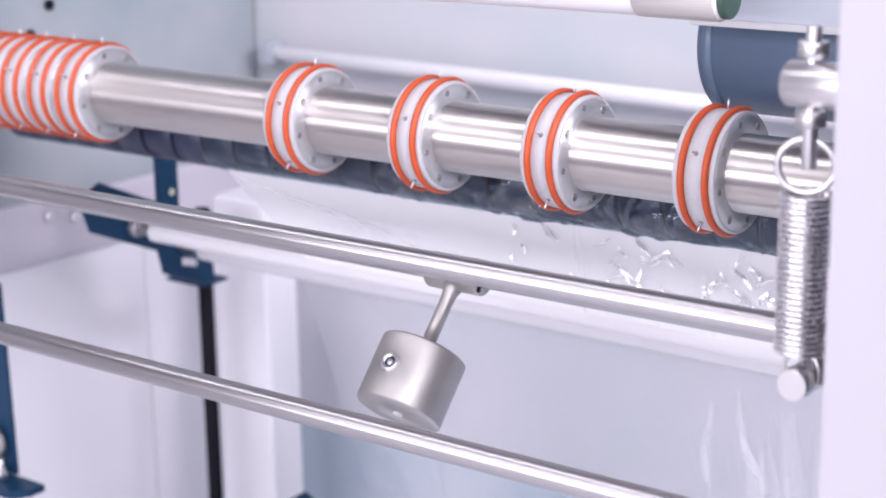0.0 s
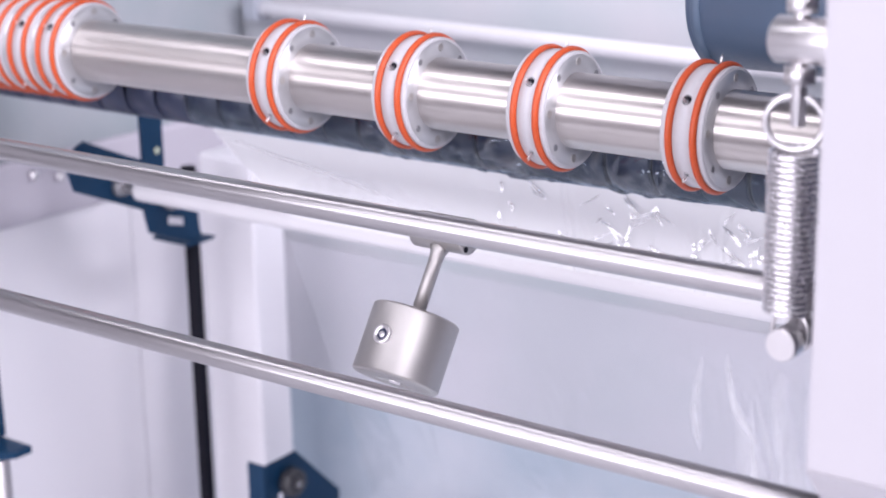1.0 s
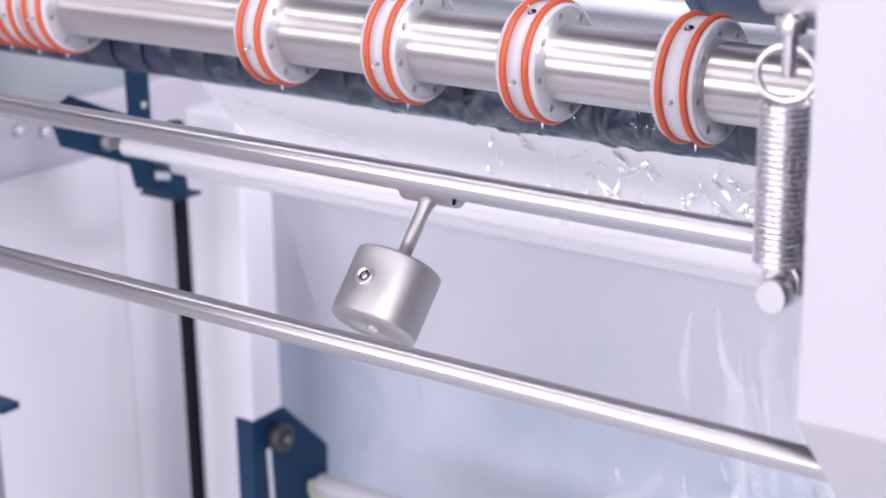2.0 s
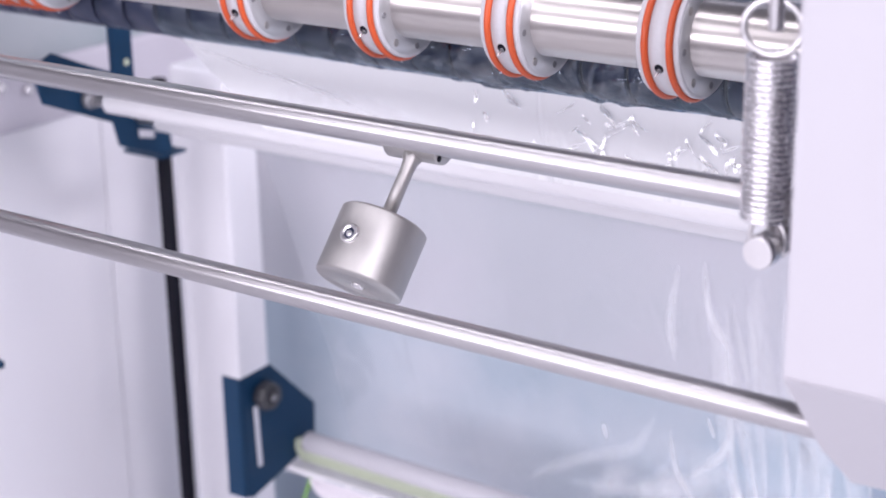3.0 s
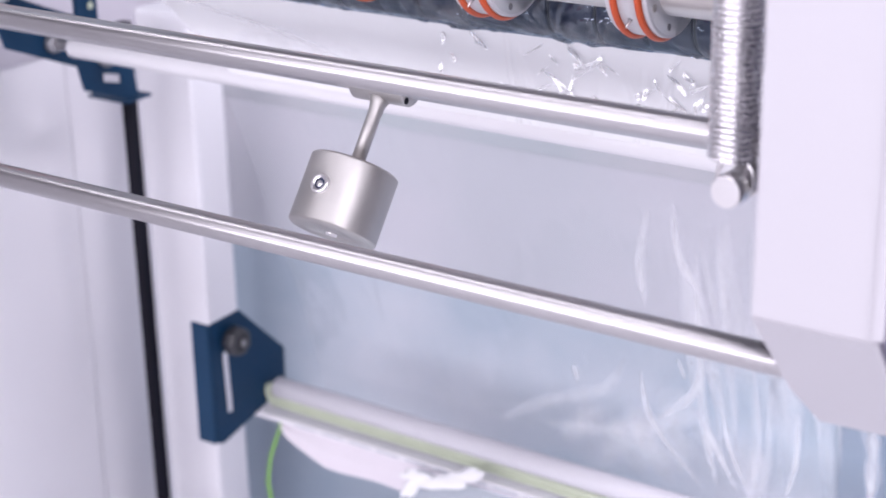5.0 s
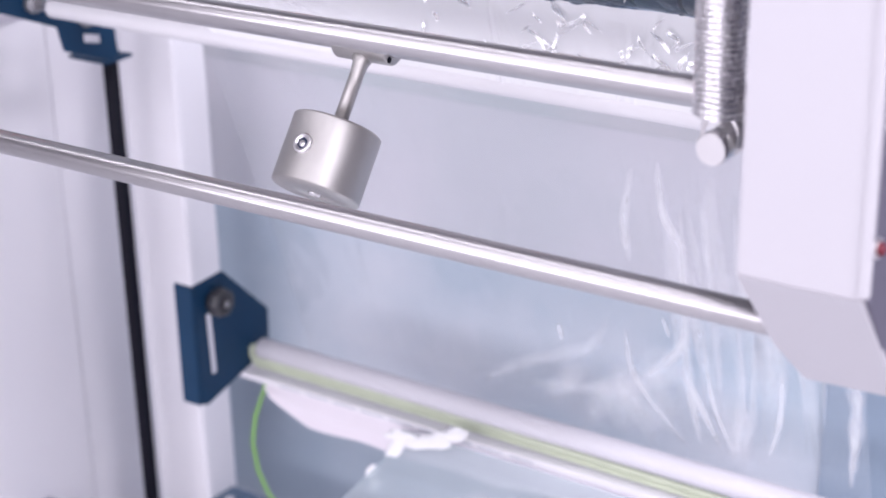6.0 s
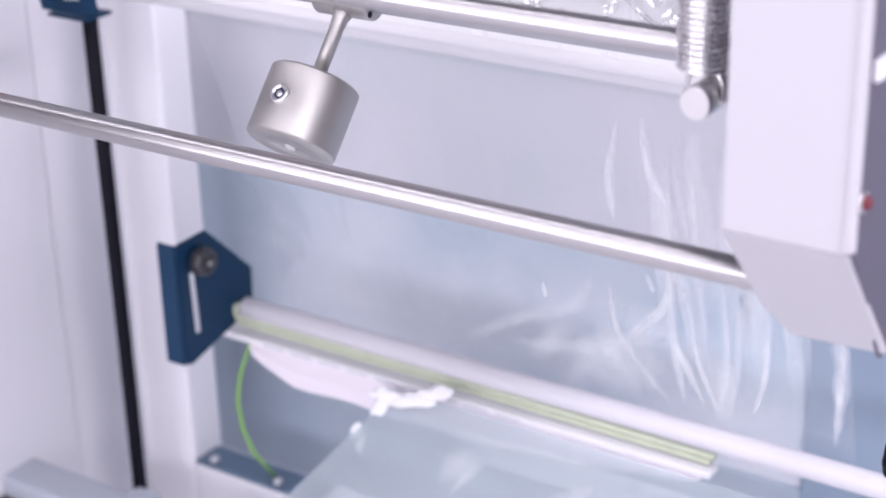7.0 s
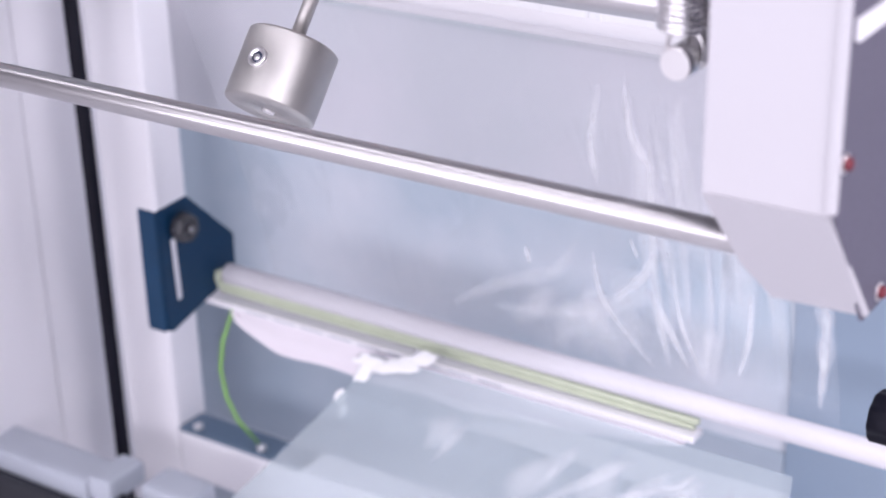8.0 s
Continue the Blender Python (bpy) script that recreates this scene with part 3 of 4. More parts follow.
part("flange", box((-0.7225, 0.1860, -0.562), (-0.7005, 0.1892, -0.4345), 0.001), BLUE, lb)
part("knob", knob_body(0.0145, -0.6995, -0.6840, (0, 0.2165, -0.459)), KNOB, lb, "black lobed clamp knob")
part("knob_stud", lathe([(0.0035, -0.6842), (0.0035, -0.6815), (0.002, -0.6805)], 12, "X", (0, 0.2165, -0.459)), DARK_STEEL, lb, "dark steel stud end")

# ---- static bar ----
bar = thing("static_bar", (-0.4, 0.27, -0.56), "white antistatic bar with yellow-green earth wire", "static bar")
part("tube", lathe(rod_profile(0.0105, -0.690, 0.10, 0.002), 36, "X", (0, 0.27, -0.5285)), BAR_WHITE, bar)
part("strip", box((-0.7165, 0.255, -0.5600), (-0.1681, 0.275, -0.5535), 0.001), PLASTIC, bar, "thin metal strip")
for dz, end, r in ((0.0, -0.1681, 0.0034), (-0.0062, -0.1720, 0.0030)):
    w = [(end, 0.266, -0.5430 + dz), (-0.40, 0.266, -0.5410 + dz), (-0.66, 0.266, -0.5400 + dz)]
    w += [(-0.692 - (0.009 + 0.5 * dz) * math.sin(a), 0.266, -0.5335 + 0.5 * dz - (0.0065 - 0.5 * dz) * math.cos(a)) for a in (radians(180 * k / 8) for k in range(9))]
    w += [(-0.66, 0.2635 - dz, -0.5270), (-0.645, 0.272, -0.529)]
    part("earth_wire", sweep(w, r, 8), WIRE_PALE, bar, "pale yellow-green wire")
hang = [(-0.6808, 0.266, -0.556), (-0.694, 0.275, -0.580), (-0.711, 0.278, -0.616), (-0.719, 0.280, -0.650), (-0.717, 0.283, -0.685), (-0.710, 0.290, -0.715), (-0.708, 0.318, -0.757)]
part("hanging_wire", sweep(hang, 0.0019, 8), WIRE, bar, "green-yellow earth wire")

for k in range(9):
    x = -0.655 + 0.034 * k
    part("emitter_slot", box((x, 0.2542, -0.5575), (x + 0.026, 0.2549, -0.5565), 0), RAIL_GREY, bar)

# ---- transparent film web ----
def creases(seed, count, x0, x1, z0, z1):
    """Narrow folds: middle, drift, width, height, the stretch of z that they run over."""
    rng = random.Random(seed)
    made = []
    for _ in range(count):
        top = rng.uniform(z0, z1)
        made.append((rng.uniform(x0, x1), rng.uniform(-0.22, 0.22), rng.uniform(0.0012, 0.0045), rng.uniform(-0.0022, 0.0022), top, top - rng.uniform(0.06, 0.24), rng.uniform(0, 9)))
    return made


def sheet(rows_, nx, nz, x0, x1, amp, seed, folds=()):
    """A web between horizontal lines given as (y, z); amp: depth of its soft waves."""
    bm = bmesh.new()
    rng = random.Random(seed)
    waves = [(rng.uniform(12, 45), rng.uniform(0, 6.28), rng.uniform(2, 8), rng.uniform(0.3, 1.0)) for _ in range(6)]
    grid = []
    for j in range(nz + 1):
        s = j / nz * (len(rows_) - 1)
        k = min(int(s), len(rows_) - 2)
        f = s - k
        y, z = [rows_[k][q] * (1 - f) + rows_[k + 1][q] * f for q in (0, 1)]
        edge = math.sin(math.pi * j / nz) ** 0.5
        line = []
        for i in range(nx + 1):
            x = x0 + (x1 - x0) * i / nx
            d = sum(g * math.sin(fx * (x + 0.06 * math.sin(fz * z + ph)) + ph) for fx, ph, fz, g in waves) / 3
            d += 0.8 * noise.noise((x * 13, z * 8, seed))
            dy = amp * d * edge * (0.25 + 0.9 * max(0, (x - x0) / (x1 - x0)) ** 2)
            for c, drift, wide, high, za, zb, ph in folds:
                if zb < z < za:
                    u = (x - c - drift * (z - za) - 0.004 * math.sin(z * 40 + ph)) / wide
                    if abs(u) < 3:
                        dy += high * math.exp(-u * u) * math.sin(math.pi * (za - z) / (za - zb))
            line.append(bm.verts.new((x, y + dy, z)))
        grid.append(line)
    for a, b in zip(grid, grid[1:]):
        for i in range(nx):
            bm.faces.new((a[i], b[i], b[i + 1], a[i + 1])).smooth = True
    return bm


film = solid("film_web", sheet([(0.172, -0.192), (0.212, -0.30), (0.255, -0.42), (0.2860, -0.535)], 420, 90, -0.640, -0.050, 0.0016, 3,
                               creases(5, 34, -0.26, -0.075, -0.19, -0.42) + creases(6, 10, -0.6, -0.26, -0.30, -0.45)), FILM,
             "clear plastic film web hanging down with vertical folds", "film", base=(0, 0.2, -0.3))
feed = sheet([(0.096, -0.052), (0.092, -0.07), (0.098, -0.11), (0.1050, -0.148)], 620, 72, -0.680, 0.03, 0.0014, 8,
              creases(9, 26, -0.32, 0.02, -0.06, -0.12))
for v in feed.verts:
    v.co.x += 1.1 * max(0, -0.40 - v.co.x) / 0.28 * max(0, -0.052 - v.co.z)
upper = solid("film_feed", feed, FILM_TIGHT, "crinkled clear film leaving the rubber roller", "film", base=(0, 0.1, -0.1))


def add_folds(parent, count, x0, x1, rows_, seed, wide, long_, lean, front=0.0016, material=None, upward=0.0):
    """Milky strips lying on a web, for fold highlights and glints: long tapered blades along the web's fall."""
    rng = random.Random(seed)

    def on_web(z):
        for (ya, za), (yb, zb) in zip(rows_, rows_[1:]):
            if zb <= z <= za:
                return ya + (yb - ya) * (za - z) / (za - zb)
        return rows_[-1][0]
    ztop, zend = rows_[0][1], rows_[-1][1]
    for _ in range(count):
        bm = bmesh.new()
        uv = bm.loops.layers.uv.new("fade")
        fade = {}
        ln = rng.uniform(*long_)
        za = rng.uniform(min(ztop - 0.01, zend + ln + 0.02), ztop - 0.008)
        zb = max(za - ln, zend + 0.012)
        x = x0 + (x1 - x0) * rng.random() ** 0.8
        tilt, w, ph = rng.uniform(*lean), rng.uniform(*wide), rng.uniform(0, 6)
        up = upward * rng.uniform(0.75, 1.3)
        cols = []
        n = 18
        for k in range(n + 1):
            z = za + (zb - za) * k / n
            half = w * (math.sin(math.pi * min(1, max(0, 0.02 + 0.96 * k / n))) ** 0.8) * (0.85 + 0.15 * math.sin(k * 0.5 + ph))
            xm = x + tilt * (za - z) + 0.0012 * math.sin(k * 0.25 + ph)
            zm = (za + zb) / 2
            y = on_web(zm) - front - up * (zm - z) if upward else on_web(z) - front
            row = []
            for u in (-1, -0.6, -0.2, 0.2, 0.6, 1):
                row.append(bm.verts.new((xm + half * u, y - 0.0005 * (1 - u * u) * (upward == 0) + 0.85 * up * half * u, z)))
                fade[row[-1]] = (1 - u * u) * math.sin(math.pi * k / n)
            cols.append(row)
        for a, b in zip(cols, cols[1:]):
            for q in range(5):
                face = bm.faces.new((a[q], b[q], b[q + 1], a[q + 1]))
                face.smooth = True
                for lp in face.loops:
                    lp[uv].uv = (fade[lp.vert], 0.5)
        part("film_streak", bm, material or FILM_FOLD, parent)


def wrapped_film():
    """Film on the counter roller: taut, with ridges that fan out from beside each collar."""
    rng = random.Random(61)
    nx, na = 800, 62
    xs, turn = np.linspace(-0.635, 0.040, nx + 1), np.radians(np.linspace(-195, -68, na + 1))
    gx, ga = np.meshgrid(xs, 0.028 * turn)
    r = np.full(gx.shape, 0.0262)
    for c in (-0.4557, -0.3385, -0.2260, -0.1116, 0.000):
        strong = 0.45 if c < -0.4 else 1.0
        for _ in range(34):
            x0, a0 = c + rng.gauss(0.014, 0.020), 0.028 * radians(rng.uniform(-178, -108))
            way, reach = rng.choice((rng.uniform(-0.35, 0.35), rng.uniform(0.4, 1.3), rng.uniform(-1.3, -0.5))), rng.uniform(0.012, 0.050)
            dx, da = math.cos(way), math.sin(way)
            along = (gx - x0) * dx + (ga - a0) * da
            off = -(gx - x0) * da + (ga - a0) * dx + 0.0012 * np.sin(along * 160 + x0 * 900)
            wide, high = rng.uniform(0.0011, 0.0026), strong * rng.uniform(0.0005, 0.0019)
            gate = np.clip((along + 0.2 * reach) / (0.3 * reach), 0, 1) * np.clip((reach - along) / (0.6 * reach), 0, 1)
            r += high * gate * np.exp(-np.abs(off / wide) ** 1.3)
    for _ in range(16):
        z0, h, w, cx = 0.028 * radians(rng.uniform(-170, -95)), rng.uniform(0.0003, 0.0008), rng.uniform(0.0015, 0.003), rng.uniform(-0.5, 0.0)
        r += h * np.exp(-((ga - z0 - 0.06 * (gx - cx)) / w) ** 2) * np.exp(-((gx - cx) / 0.06) ** 2)
    r = np.minimum(r, 0.0262 + 0.0034)
    bm = bmesh.new()
    uv = bm.loops.layers.uv.new("fade")
    grid = [[bm.verts.new((xs[i], 0.07 + r[k][i] * math.cos(turn[k]), -0.0425 + r[k][i] * math.sin(turn[k]))) for i in range(nx + 1)] for k in range(na + 1)]
    for a, b in zip(grid, grid[1:]):
        for i in range(nx):
            face = bm.faces.new((a[i], b[i], b[i + 1], a[i + 1]))
            face.smooth = True
            for lp in face.loops:
                p = lp.vert.co
                # Ridges whiten with height: their highlights go into the colour.
                lp[uv].uv = (min(1, max(0, (math.hypot(p.y - 0.07, p.z + 0.0425) - 0.02645) / 0.0015)), 0.5)
    return bm


solid("film_wrap", wrapped_film(), FILM_WRAP, "shiny crinkled film wrapped on the rubber roller", "film", base=(0, 0.07, -0.07))
tail = sheet([(0.248, -0.558), (0.244, -0.575), (0.228, -0.596), (0.200, -0.621), (0.165, -0.652), (0.11, -0.690), (0.05, -0.73), (0.0, -0.76), (-0.05, -0.79)], 240, 96, -0.540, -0.075, 0.0016, 12,
             creases(13, 22, -0.36, -0.08, -0.58, -0.66))
for v in tail.verts:
    v.co.x += (0.040 - 0.060 * min(2.2, max(0, -0.570 - v.co.z) / 0.082)) * max(0, (-0.20 - v.co.x) / 0.34)
lower = solid("film_tail", tail, FILM_TAIL, "clear film running forward below the static bar", "film", base=(0, 0.2, -0.6))
skirt = sheet([(0.258, -0.560), (0.252, -0.575), (0.250, -0.590)], 80, 12, -0.672, -0.175, 0.002, 15)
for v in skirt.verts:
    along = (v.co.x + 0.672) / 0.497
    drop = 0.030 * min(1, (along * 9) ** 0.5) * max(0, 1 - max(0, along - 0.55) / 0.45) ** 0.7 * (1 + 0.05 * math.sin(v.co.x * 60))
    v.co.z = -0.560 + (v.co.z + 0.560) / 0.030 * drop
solid("film_skirt", skirt, FABRIC,
      "pale cloth wiper strip hanging from the static bar", "wiper", base=(0, 0.26, -0.6))

WEB = [(0.172, -0.192), (0.212, -0.30), (0.255, -0.42), (0.2860, -0.535)]
add_folds(film, 10, -0.205, -0.078, WEB, 21, (0.003, 0.008), (0.10, 0.30), (-0.08, 0.02), 0.0016, FILM_MILK)
add_folds(film, 9, -0.225, -0.090, WEB, 41, (0.010, 0.020), (0.16, 0.32), (-0.10, 0.06), 0.0022, FILM_MILK)
add_folds(film, 5, -0.32, -0.14, WEB[2:], 42, (0.014, 0.030), (0.06, 0.11), (-1.0, 0.4), 0.0022, FILM_MILK)


def bent_fold(parent, path, w0, w1, rows_, material, front=0.0018):
    """A crease's highlight as a milky strip on the web, along a bent line of (x, z) places, tapered to both ends."""
    bm = bmesh.new()
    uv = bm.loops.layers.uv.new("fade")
    fade, cols, n = {}, [], 10 * (len(path) - 1)
    (ya, za), (yb, zb) = rows_[0], rows_[-1]
    pts = [Vector((px, pz)) for px, pz in path]
    for k in range(n + 1):
        q = min(k // 10, len(pts) - 2)
        f = k / 10 - q
        p0, p1, p2, p3 = pts[max(q - 1, 0)], pts[q], pts[q + 1], pts[min(q + 2, len(pts) - 1)]
        at = 0.5 * (2 * p1 + (p2 - p0) * f + (2 * p0 - 5 * p1 + 4 * p2 - p3) * f * f + (3 * p1 - p0 - 3 * p2 + p3) * f ** 3)
        way = (0.5 * ((p2 - p0) + 2 * (2 * p0 - 5 * p1 + 4 * p2 - p3) * f + 3 * (3 * p1 - p0 - 3 * p2 + p3) * f * f)).normalized()
        half = (w0 + (w1 - w0) * k / n) * (math.sin(math.pi * (0.03 + 0.94 * k / n)) ** 0.6) * (0.8 + 0.35 * noise.noise((at.x * 60, at.y * 60, k * 0.05)))
        row = []
        for u in (-1, -0.6, -0.2, 0.2, 0.6, 1):
            x, z = at.x - way.y * half * u, at.y + way.x * half * u
            y = ya + (yb - ya) * (za - z) / (za - zb) - front - 0.0006 * (1 - u * u)
            row.append(bm.verts.new((x, y, z)))
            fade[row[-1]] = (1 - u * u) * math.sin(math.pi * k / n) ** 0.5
        cols.append(row)
    for a, b in zip(cols, cols[1:]):
        for q in range(5):
            face = bm.faces.new((a[q], b[q], b[q + 1], a[q + 1]))
            face.smooth = True
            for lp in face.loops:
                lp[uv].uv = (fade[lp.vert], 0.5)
    part("film_streak", bm, material, parent)


LINE = [(0.172, -0.192), (0.2860, -0.535)]
for path, w0, w1, metal in (
        ([(-0.423, -0.498), (-0.37, -0.461), (-0.319, -0.436), (-0.294, -0.42), (-0.269, -0.381)], 0.009, 0.006, FILM_MILK),
        ([(-0.257, -0.390), (-0.258, -0.430), (-0.250, -0.458), (-0.216, -0.509)], 0.004, 0.005, FILM_FOLD),
        ([(-0.198, -0.374), (-0.211, -0.405), (-0.248, -0.443)], 0.004, 0.006, FILM_FOLD),
        ([(-0.209, -0.420), (-0.198, -0.453), (-0.182, -0.502)], 0.004, 0.004, FILM_FOLD),
        ([(-0.199, -0.417), (-0.248, -0.448), (-0.300, -0.470), (-0.372, -0.485)], 0.014, 0.010, FILM_MILK),
        ([(-0.215, -0.400), (-0.240, -0.450), (-0.235, -0.500)], 0.020, 0.024, FILM_MILK),
        ([(-0.184, -0.382), (-0.183, -0.452), (-0.169, -0.506)], 0.003, 0.003, FILM_FOLD),
        ([(-0.151, -0.377), (-0.157, -0.444), (-0.169, -0.506)], 0.006, 0.004, FILM_MILK),
        ([(-0.137, -0.369), (-0.148, -0.453), (-0.161, -0.499)], 0.005, 0.004, FILM_MILK),
        ([(-0.116, -0.393), (-0.122, -0.446), (-0.137, -0.495)], 0.003, 0.004, FILM_FOLD),
        ([(-0.056, -0.385), (-0.056, -0.430), (-0.066, -0.508)], 0.010, 0.004, FILM_FOLD),
        ([(-0.052, -0.390), (-0.058, -0.440), (-0.067, -0.505)], 0.004, 0.003, FILM_FOLD),
        ([(-0.219, -0.368), (-0.215, -0.390)], 0.003, 0.002, FILM_FOLD),
        ([(-0.324, -0.403), (-0.324, -0.424)], 0.003, 0.002, FILM_FOLD),
        ([(-0.223, -0.223), (-0.239, -0.278), (-0.241, -0.320)], 0.005, 0.004, FILM_FOLD),
        ([(-0.200, -0.213), (-0.202, -0.265), (-0.186, -0.300)], 0.004, 0.006, FILM_FOLD),
        ([(-0.186, -0.251), (-0.203, -0.423), (-0.201, -0.504)], 0.005, 0.005, FILM_FOLD),
        ([(-0.156, -0.219), (-0.170, -0.310)], 0.008, 0.010, FILM_MILK),
        ([(-0.130, -0.230), (-0.140, -0.340)], 0.012, 0.010, FILM_MILK)):
    bent_fold(film, path, 1.45 * w0, 1.45 * w1, LINE, metal)
TAIL = [(0.246, -0.566), (0.244, -0.575), (0.228, -0.596), (0.200, -0.621), (0.165, -0.652)]
add_folds(lower, 6, -0.46, -0.085, TAIL, 51, (0.006, 0.016), (0.03, 0.065), (-2.4, -0.4), 0.005, FILM_MILK)
add_folds(lower, 6, -0.47, -0.10, TAIL, 43, (0.012, 0.028), (0.03, 0.06), (-1.5, 0.5), 0.007, FILM_MILK)
add_folds(lower, 5, -0.20, -0.085, TAIL, 28, (0.005, 0.014), (0.015, 0.04), (-3.0, -1.0), 0.006, FILM_MILK)
FEED = [(0.092, -0.07), (0.098, -0.11), (0.1050, -0.148)]
# Glints on the crinkled feed, built as small tilted white blades.
for count, x0, x1, seed in ((22, -0.268, -0.215, 26), (22, -0.195, -0.120, 29), (15, -0.110, -0.020, 33), (8, -0.36, -0.30, 30)):
    add_folds(upper, count, x0, x1, FEED, seed, (0.0012, 0.0036), (0.005, 0.013), (-1.8, 1.8), 0.004, FILM_GLINT, 0.22)
bent_fold(upper, [(-0.650, -0.078), (-0.581, -0.091), (-0.492, -0.106), (-0.44, -0.120)], 0.002, 0.003, FEED[:1] + FEED[2:], FILM_FOLD, 0.004)
bent_fold(upper, [(-0.560, -0.115), (-0.480, -0.110), (-0.400, -0.122)], 0.016, 0.014, FEED[:1] + FEED[2:], FILM_MILK, 0.004)

# Glare on the film below the static bar, as small white patches.
rng = random.Random(31)
for x, z, w, h, lean in ((-0.460, -0.553, 0.034, 0.006, 0.55), (-0.497, -0.570, 0.009, 0.008, 0.1), (-0.492, -0.556, 0.016, 0.004, 0.3), (-0.525, -0.603, 0.006, 0.005, 0.0), (-0.5226, -0.6170, 0.006, 0.005, 0.2), (-0.432, -0.538, 0.018, 0.005, 0.5)):
    bm = bmesh.new()
    ring = []
    for k in range(14):
        a = 2 * math.pi * k / 14
        r = 1 + rng.uniform(-0.25, 0.25)
        u, q = w * r * math.cos(a), h * r * math.sin(a)
        ring.append(bm.verts.new((x + u, 0.232 + 1.0 * q, z + q + lean * u * 0.4)))
    mid = bm.verts.new((x, 0.229, z))
    for k in range(14):
        bm.faces.new((mid, ring[(k + 1) % 14], ring[k])).smooth = True
    bmesh.ops.recalc_face_normals(bm, faces=bm.faces)
    part("glare_patch", bm, FILM_GLARE, lower, "white patch for the glare on the film")

# ---- bottom of the frame ----
plate = thing("floor_plate", (-0.70, 0.32, -0.76), "slate-blue base plate with a bright bolt", "plate")
part("plate_sheet", box((-0.806, 0.3005, -0.7615), (-0.640, 0.338, -0.757), 0.0008), SLATE, plate)
part("bolt", lathe([(0.0055, -0.757), (0.0055, -0.7525), (0.004, -0.7515)], 6, "Z", (-0.6960, 0.3085, 0)), BRIGHT, plate, "bright hex bolt")
part("bolt", lathe([(0.0055, -0.757), (0.0055, -0.7525), (0.004, -0.7515)], 6, "Z", (-0.785, 0.3085, 0)), BRIGHT, plate, "bright hex bolt")

foot = thing("frame_foot_rail", (-0.88, 0.17, -0.80), "grey-white lower frame rail with dark rubber edge", "rail")
part("rail_tube", box((-1.05, 0.150, -0.775), (-0.802, 0.200, -0.747), 0.006), RAIL_GREY, foot)
part("rubber_edge", box((-1.05, 0.1400, -0.860), (-0.66, 0.1495, -0.770), 0.002), RUBBER_DARK, foot, "black rubber edge")
stop = thing("end_stop", (-0.77, 0.18, -0.77), "small white end stop block by the lift rod", "block")
part("block", box((-0.745, 0.170, -0.785), (-0.680, 0.215, -0.742), 0.006), RAIL_GREY, stop)
part("pad", box((-0.800, 0.150, -0.765), (-0.768, 0.205, -0.738), 0.005), RAIL_GREY, stop)
part("slot", box((-0.767, 0.152, -0.790), (-0.700, 0.168, -0.757), 0.002), RUBBER_DARK, stop, "black gap strip")

# ---- blue bracket at the operator's end, with a clear knob ----
ob_ = thing("end_bracket", (-0.87, 0.0, -0.39), "dark blue end bracket with clear knob and bolt", "bracket")
part("upright", prism([(-0.905, -0.19), (-0.8575, -0.19), (-0.8535, -0.375), (-0.905, -0.375)], "Y", 0.0, 0.004, 0.0008), BLUE, ob_)
part("foot", prism([(-0.905, -0.030), (-0.832, -0.030), (-0.818, -0.015), (-0.818, 0.004), (-0.905, 0.004)], "Z", -0.384, -0.377, 0.001), BLUE, ob_)
part("knob", lathe([(0.004, -0.0005), (0.0150, -0.002), (0.0165, -0.006), (0.0150, -0.012), (0.010, -0.014)], 24, "Y", (-0.8760, 0, -0.345)), NICKEL, ob_, "round grey knob")
part("bolt", lathe([(0.0055, -0.377), (0.0055, -0.370), (0.003, -0.362), (0.003, -0.356)], 12, "Z", (-0.8600, -0.012, 0)), BRIGHT, ob_, "steel bolt")
part("post", lathe(rod_profile(0.0085, -1.32, -0.3845), 20, "Z", (-0.8450, -0.012, 0)), CHROME, ob_, "steel support post")

# ---- small things behind the rollers ----
tube = thing("back_tube", (-0.5, 0.43, -0.06), "glossy white tube along the back sheet", "tube")
tb = lathe(rod_profile(0.0085, -0.40, 0.40, 0.002), 28, "X")
bmesh.ops.rotate(tb, verts=tb.verts, cent=(0, 0, 0), matrix=Matrix.Rotation(radians(0.9), 3, "Y"))
bmesh.ops.translate(tb, verts=tb.verts, vec=(-0.505, 0.435, -0.0405))
part("tube_body", tb, ENAMEL, tube)
part("end_clip", box((-0.925, 0.424, -0.047), (-0.9055, 0.4515, -0.022), 0.003), RAIL_GREY, tube, "grey end clip")
part("end_clip", box((-0.1045, 0.424, -0.060), (-0.085, 0.4515, -0.035), 0.003), RAIL_GREY, tube, "grey end clip")
for y, z in ((0.1322, 0.0158), (0.1578, 0.0428)):
    solid("sheet_screw", lathe([(0.0055, -0.949), (0.0055, -0.947), (0.003, -0.9455)], 14, "X", (0, y, z)), BLACK, "black screw in the side sheet", "screw", "side sheet screws")
for y, z in ((0.131, -0.163), (0.164, -0.171)):
    solid("beam_screw", lathe([(0.0050, -0.9398), (0.0050, -0.936), (0.003, -0.934)], 12, "X", (0, y, z)), BRIGHT, "bright screw in the side beam", "screw", "side beam screws")
kn = thing("adjusting_knob", (0.03, 0.15, -0.42), "black ribbed adjusting knob on a steel stem", "knob")
part("knob_body", knob_body(0.0200, 0.019, 0.045, (0, 0.15, -0.423), 9), BLACK, kn)
part("stem", lathe(rod_profile(0.005, 0.035, 0.20), 16, "X", (0, 0.15, -0.423)), BRIGHT, kn)
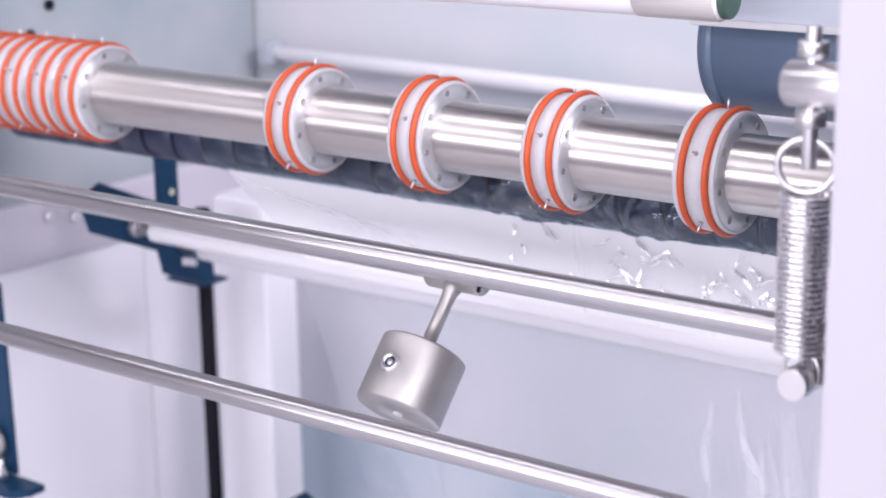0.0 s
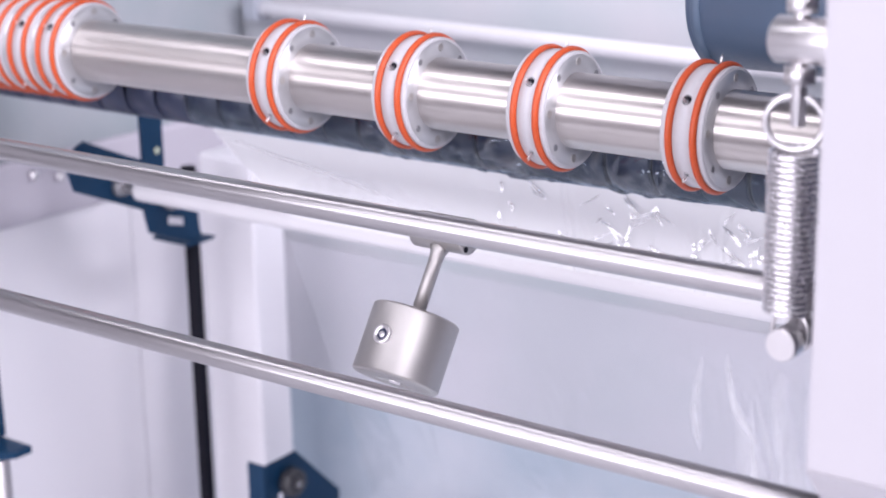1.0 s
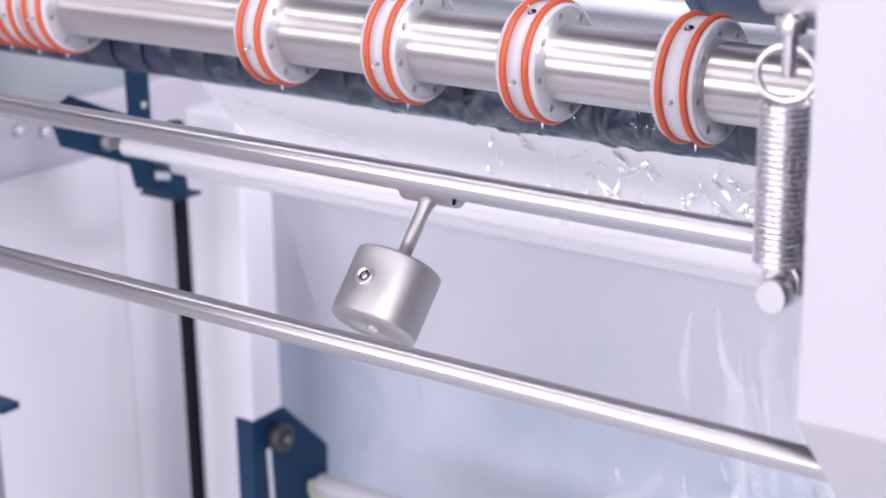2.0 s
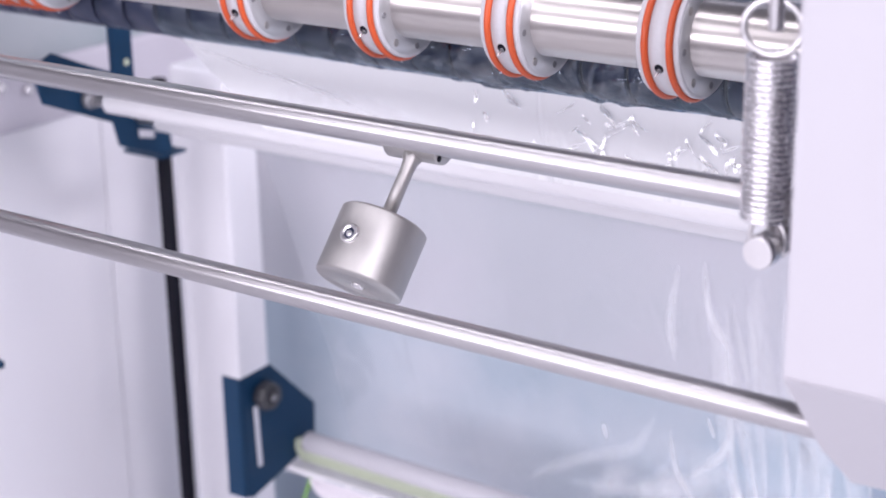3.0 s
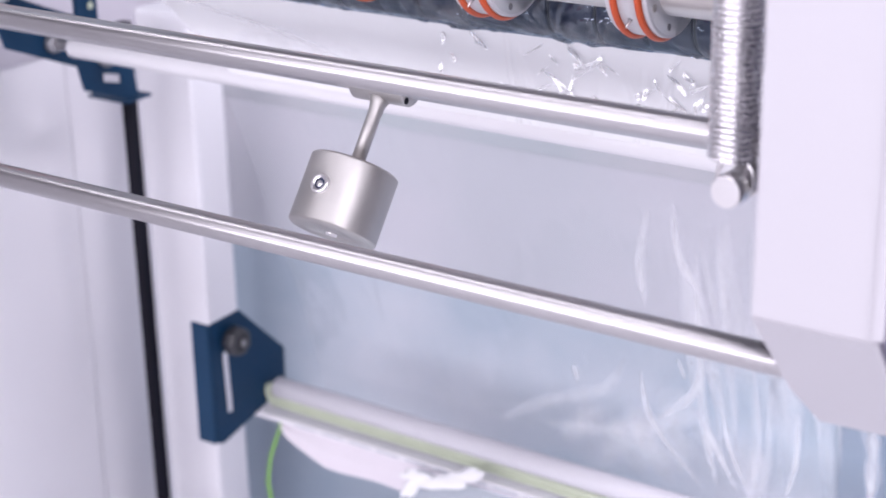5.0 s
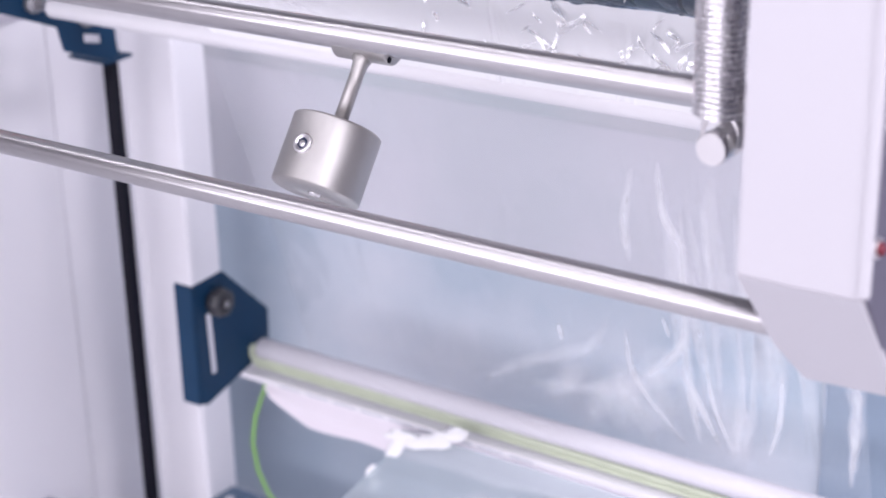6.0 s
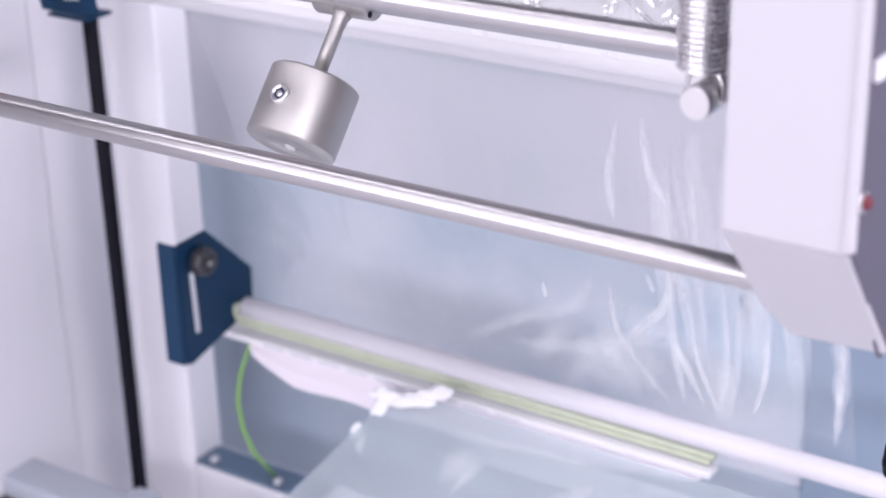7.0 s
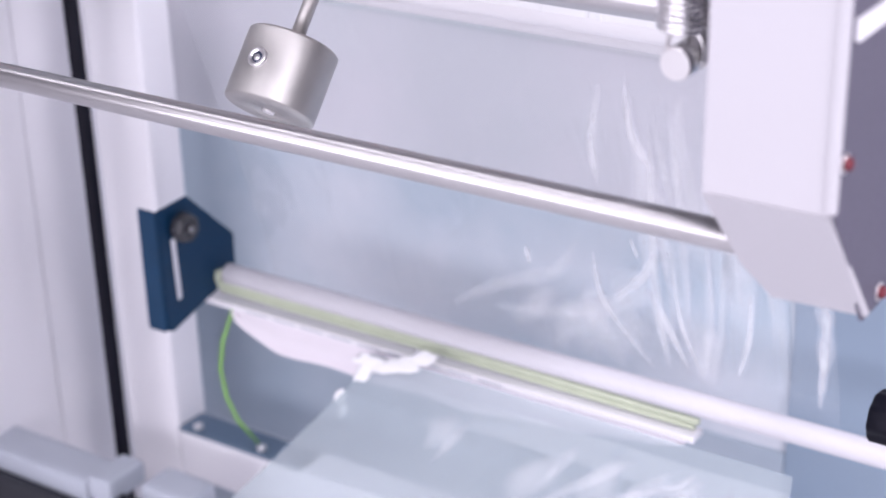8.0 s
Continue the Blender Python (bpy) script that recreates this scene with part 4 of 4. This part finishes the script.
# ---- what moves ----
def motions():
    # the needle roller turns in steps: seconds, degrees
    turn = [(0.0, 0), (0.6, 0), (0.7, -30), (0.8, -85), (0.9, -129), (1.0, -152), (1.1, -169), (1.2, -178), (1.3, -180), (2.1, -180), (2.2, -215), (2.3, -280), (2.4, -350), (2.5, -405), (2.6, -438), (2.7, -451),
            (2.8, -454), (3.6, -454), (3.7, -478), (3.8, -540), (3.9, -595), (4.0, -632), (4.1, -650), (4.2, -656), (4.3, -658), (5.0, -658), (5.1, -680), (5.2, -698), (5.3, -700), (6.2, -700), (6.3, -730), (6.4, -780), (6.5, -810), (6.7, -830),
            (6.8, -870), (6.9, -905), (7.0, -915), (7.2, -915), (7.3, -945), (7.4, -990), (7.5, -1025), (7.6, -1040), (8.0, -1040)]
    walk(roller, [(t, pose(-0.4, 0, RZ, a)) for t, a in turn])
    # the counterweight: seconds, lean of its arm
    swing = [(0.0, 41), (0.4, 40.7), (0.5, 38), (0.6, 33.7), (0.7, 32), (0.8, 34.5), (0.9, 34.5), (1.0, 33.3), (1.1, 34.5), (1.2, 41), (1.3, 41.3), (1.5, 41), (2.0, 41), (2.1, 34), (2.2, 31.5), (2.4, 34), (2.6, 34), (2.7, 40), (2.8, 41), (3.4, 41),
             (3.5, 38.2), (3.6, 34), (3.7, 30.5), (3.8, 33.5), (3.9, 35.5), (4.0, 35), (4.1, 34.5), (4.2, 36.7), (4.8, 36.5), (5.3, 36.3), (5.5, 36.7), (6.0, 36.5), (6.2, 36.5), (6.3, 30.8), (6.4, 30), (6.5, 34.3), (6.7, 33.5), (6.8, 30.5), (6.9, 37.2),
             (7.0, 40.5), (7.1, 41), (7.2, 38), (7.3, 32.5), (7.4, 30), (7.5, 33.2), (7.6, 40), (8.0, 40)]
    walk(weight, [(t, pose(WX, PY, PZ + RZ, TH - a)) for t, a in swing])
    # the dancer roller rises as the counterweight swings back, and the film flutters with it
    walk(dancer, [(t, pose(-0.4, 0.175 - 0.0006 * (41 - a), -0.184 + 0.0022 * (41 - a) + RZ)) for t, a in swing])
    walk(film, [(t, pose(0, 0.2, -0.3 + RZ, 0.16 * (41 - a), 0, 0)) for t, a in swing])
    walk(upper, [(t, pose(0, 0.1, -0.1 + RZ, 0.10 * (41 - a), 0, 0)) for t, a in swing])
    walk(lower, [(t, pose(0, 0.2, -0.6 + RZ, -0.2 * (41 - a), 0, 0)) for t, a in swing])


motions()
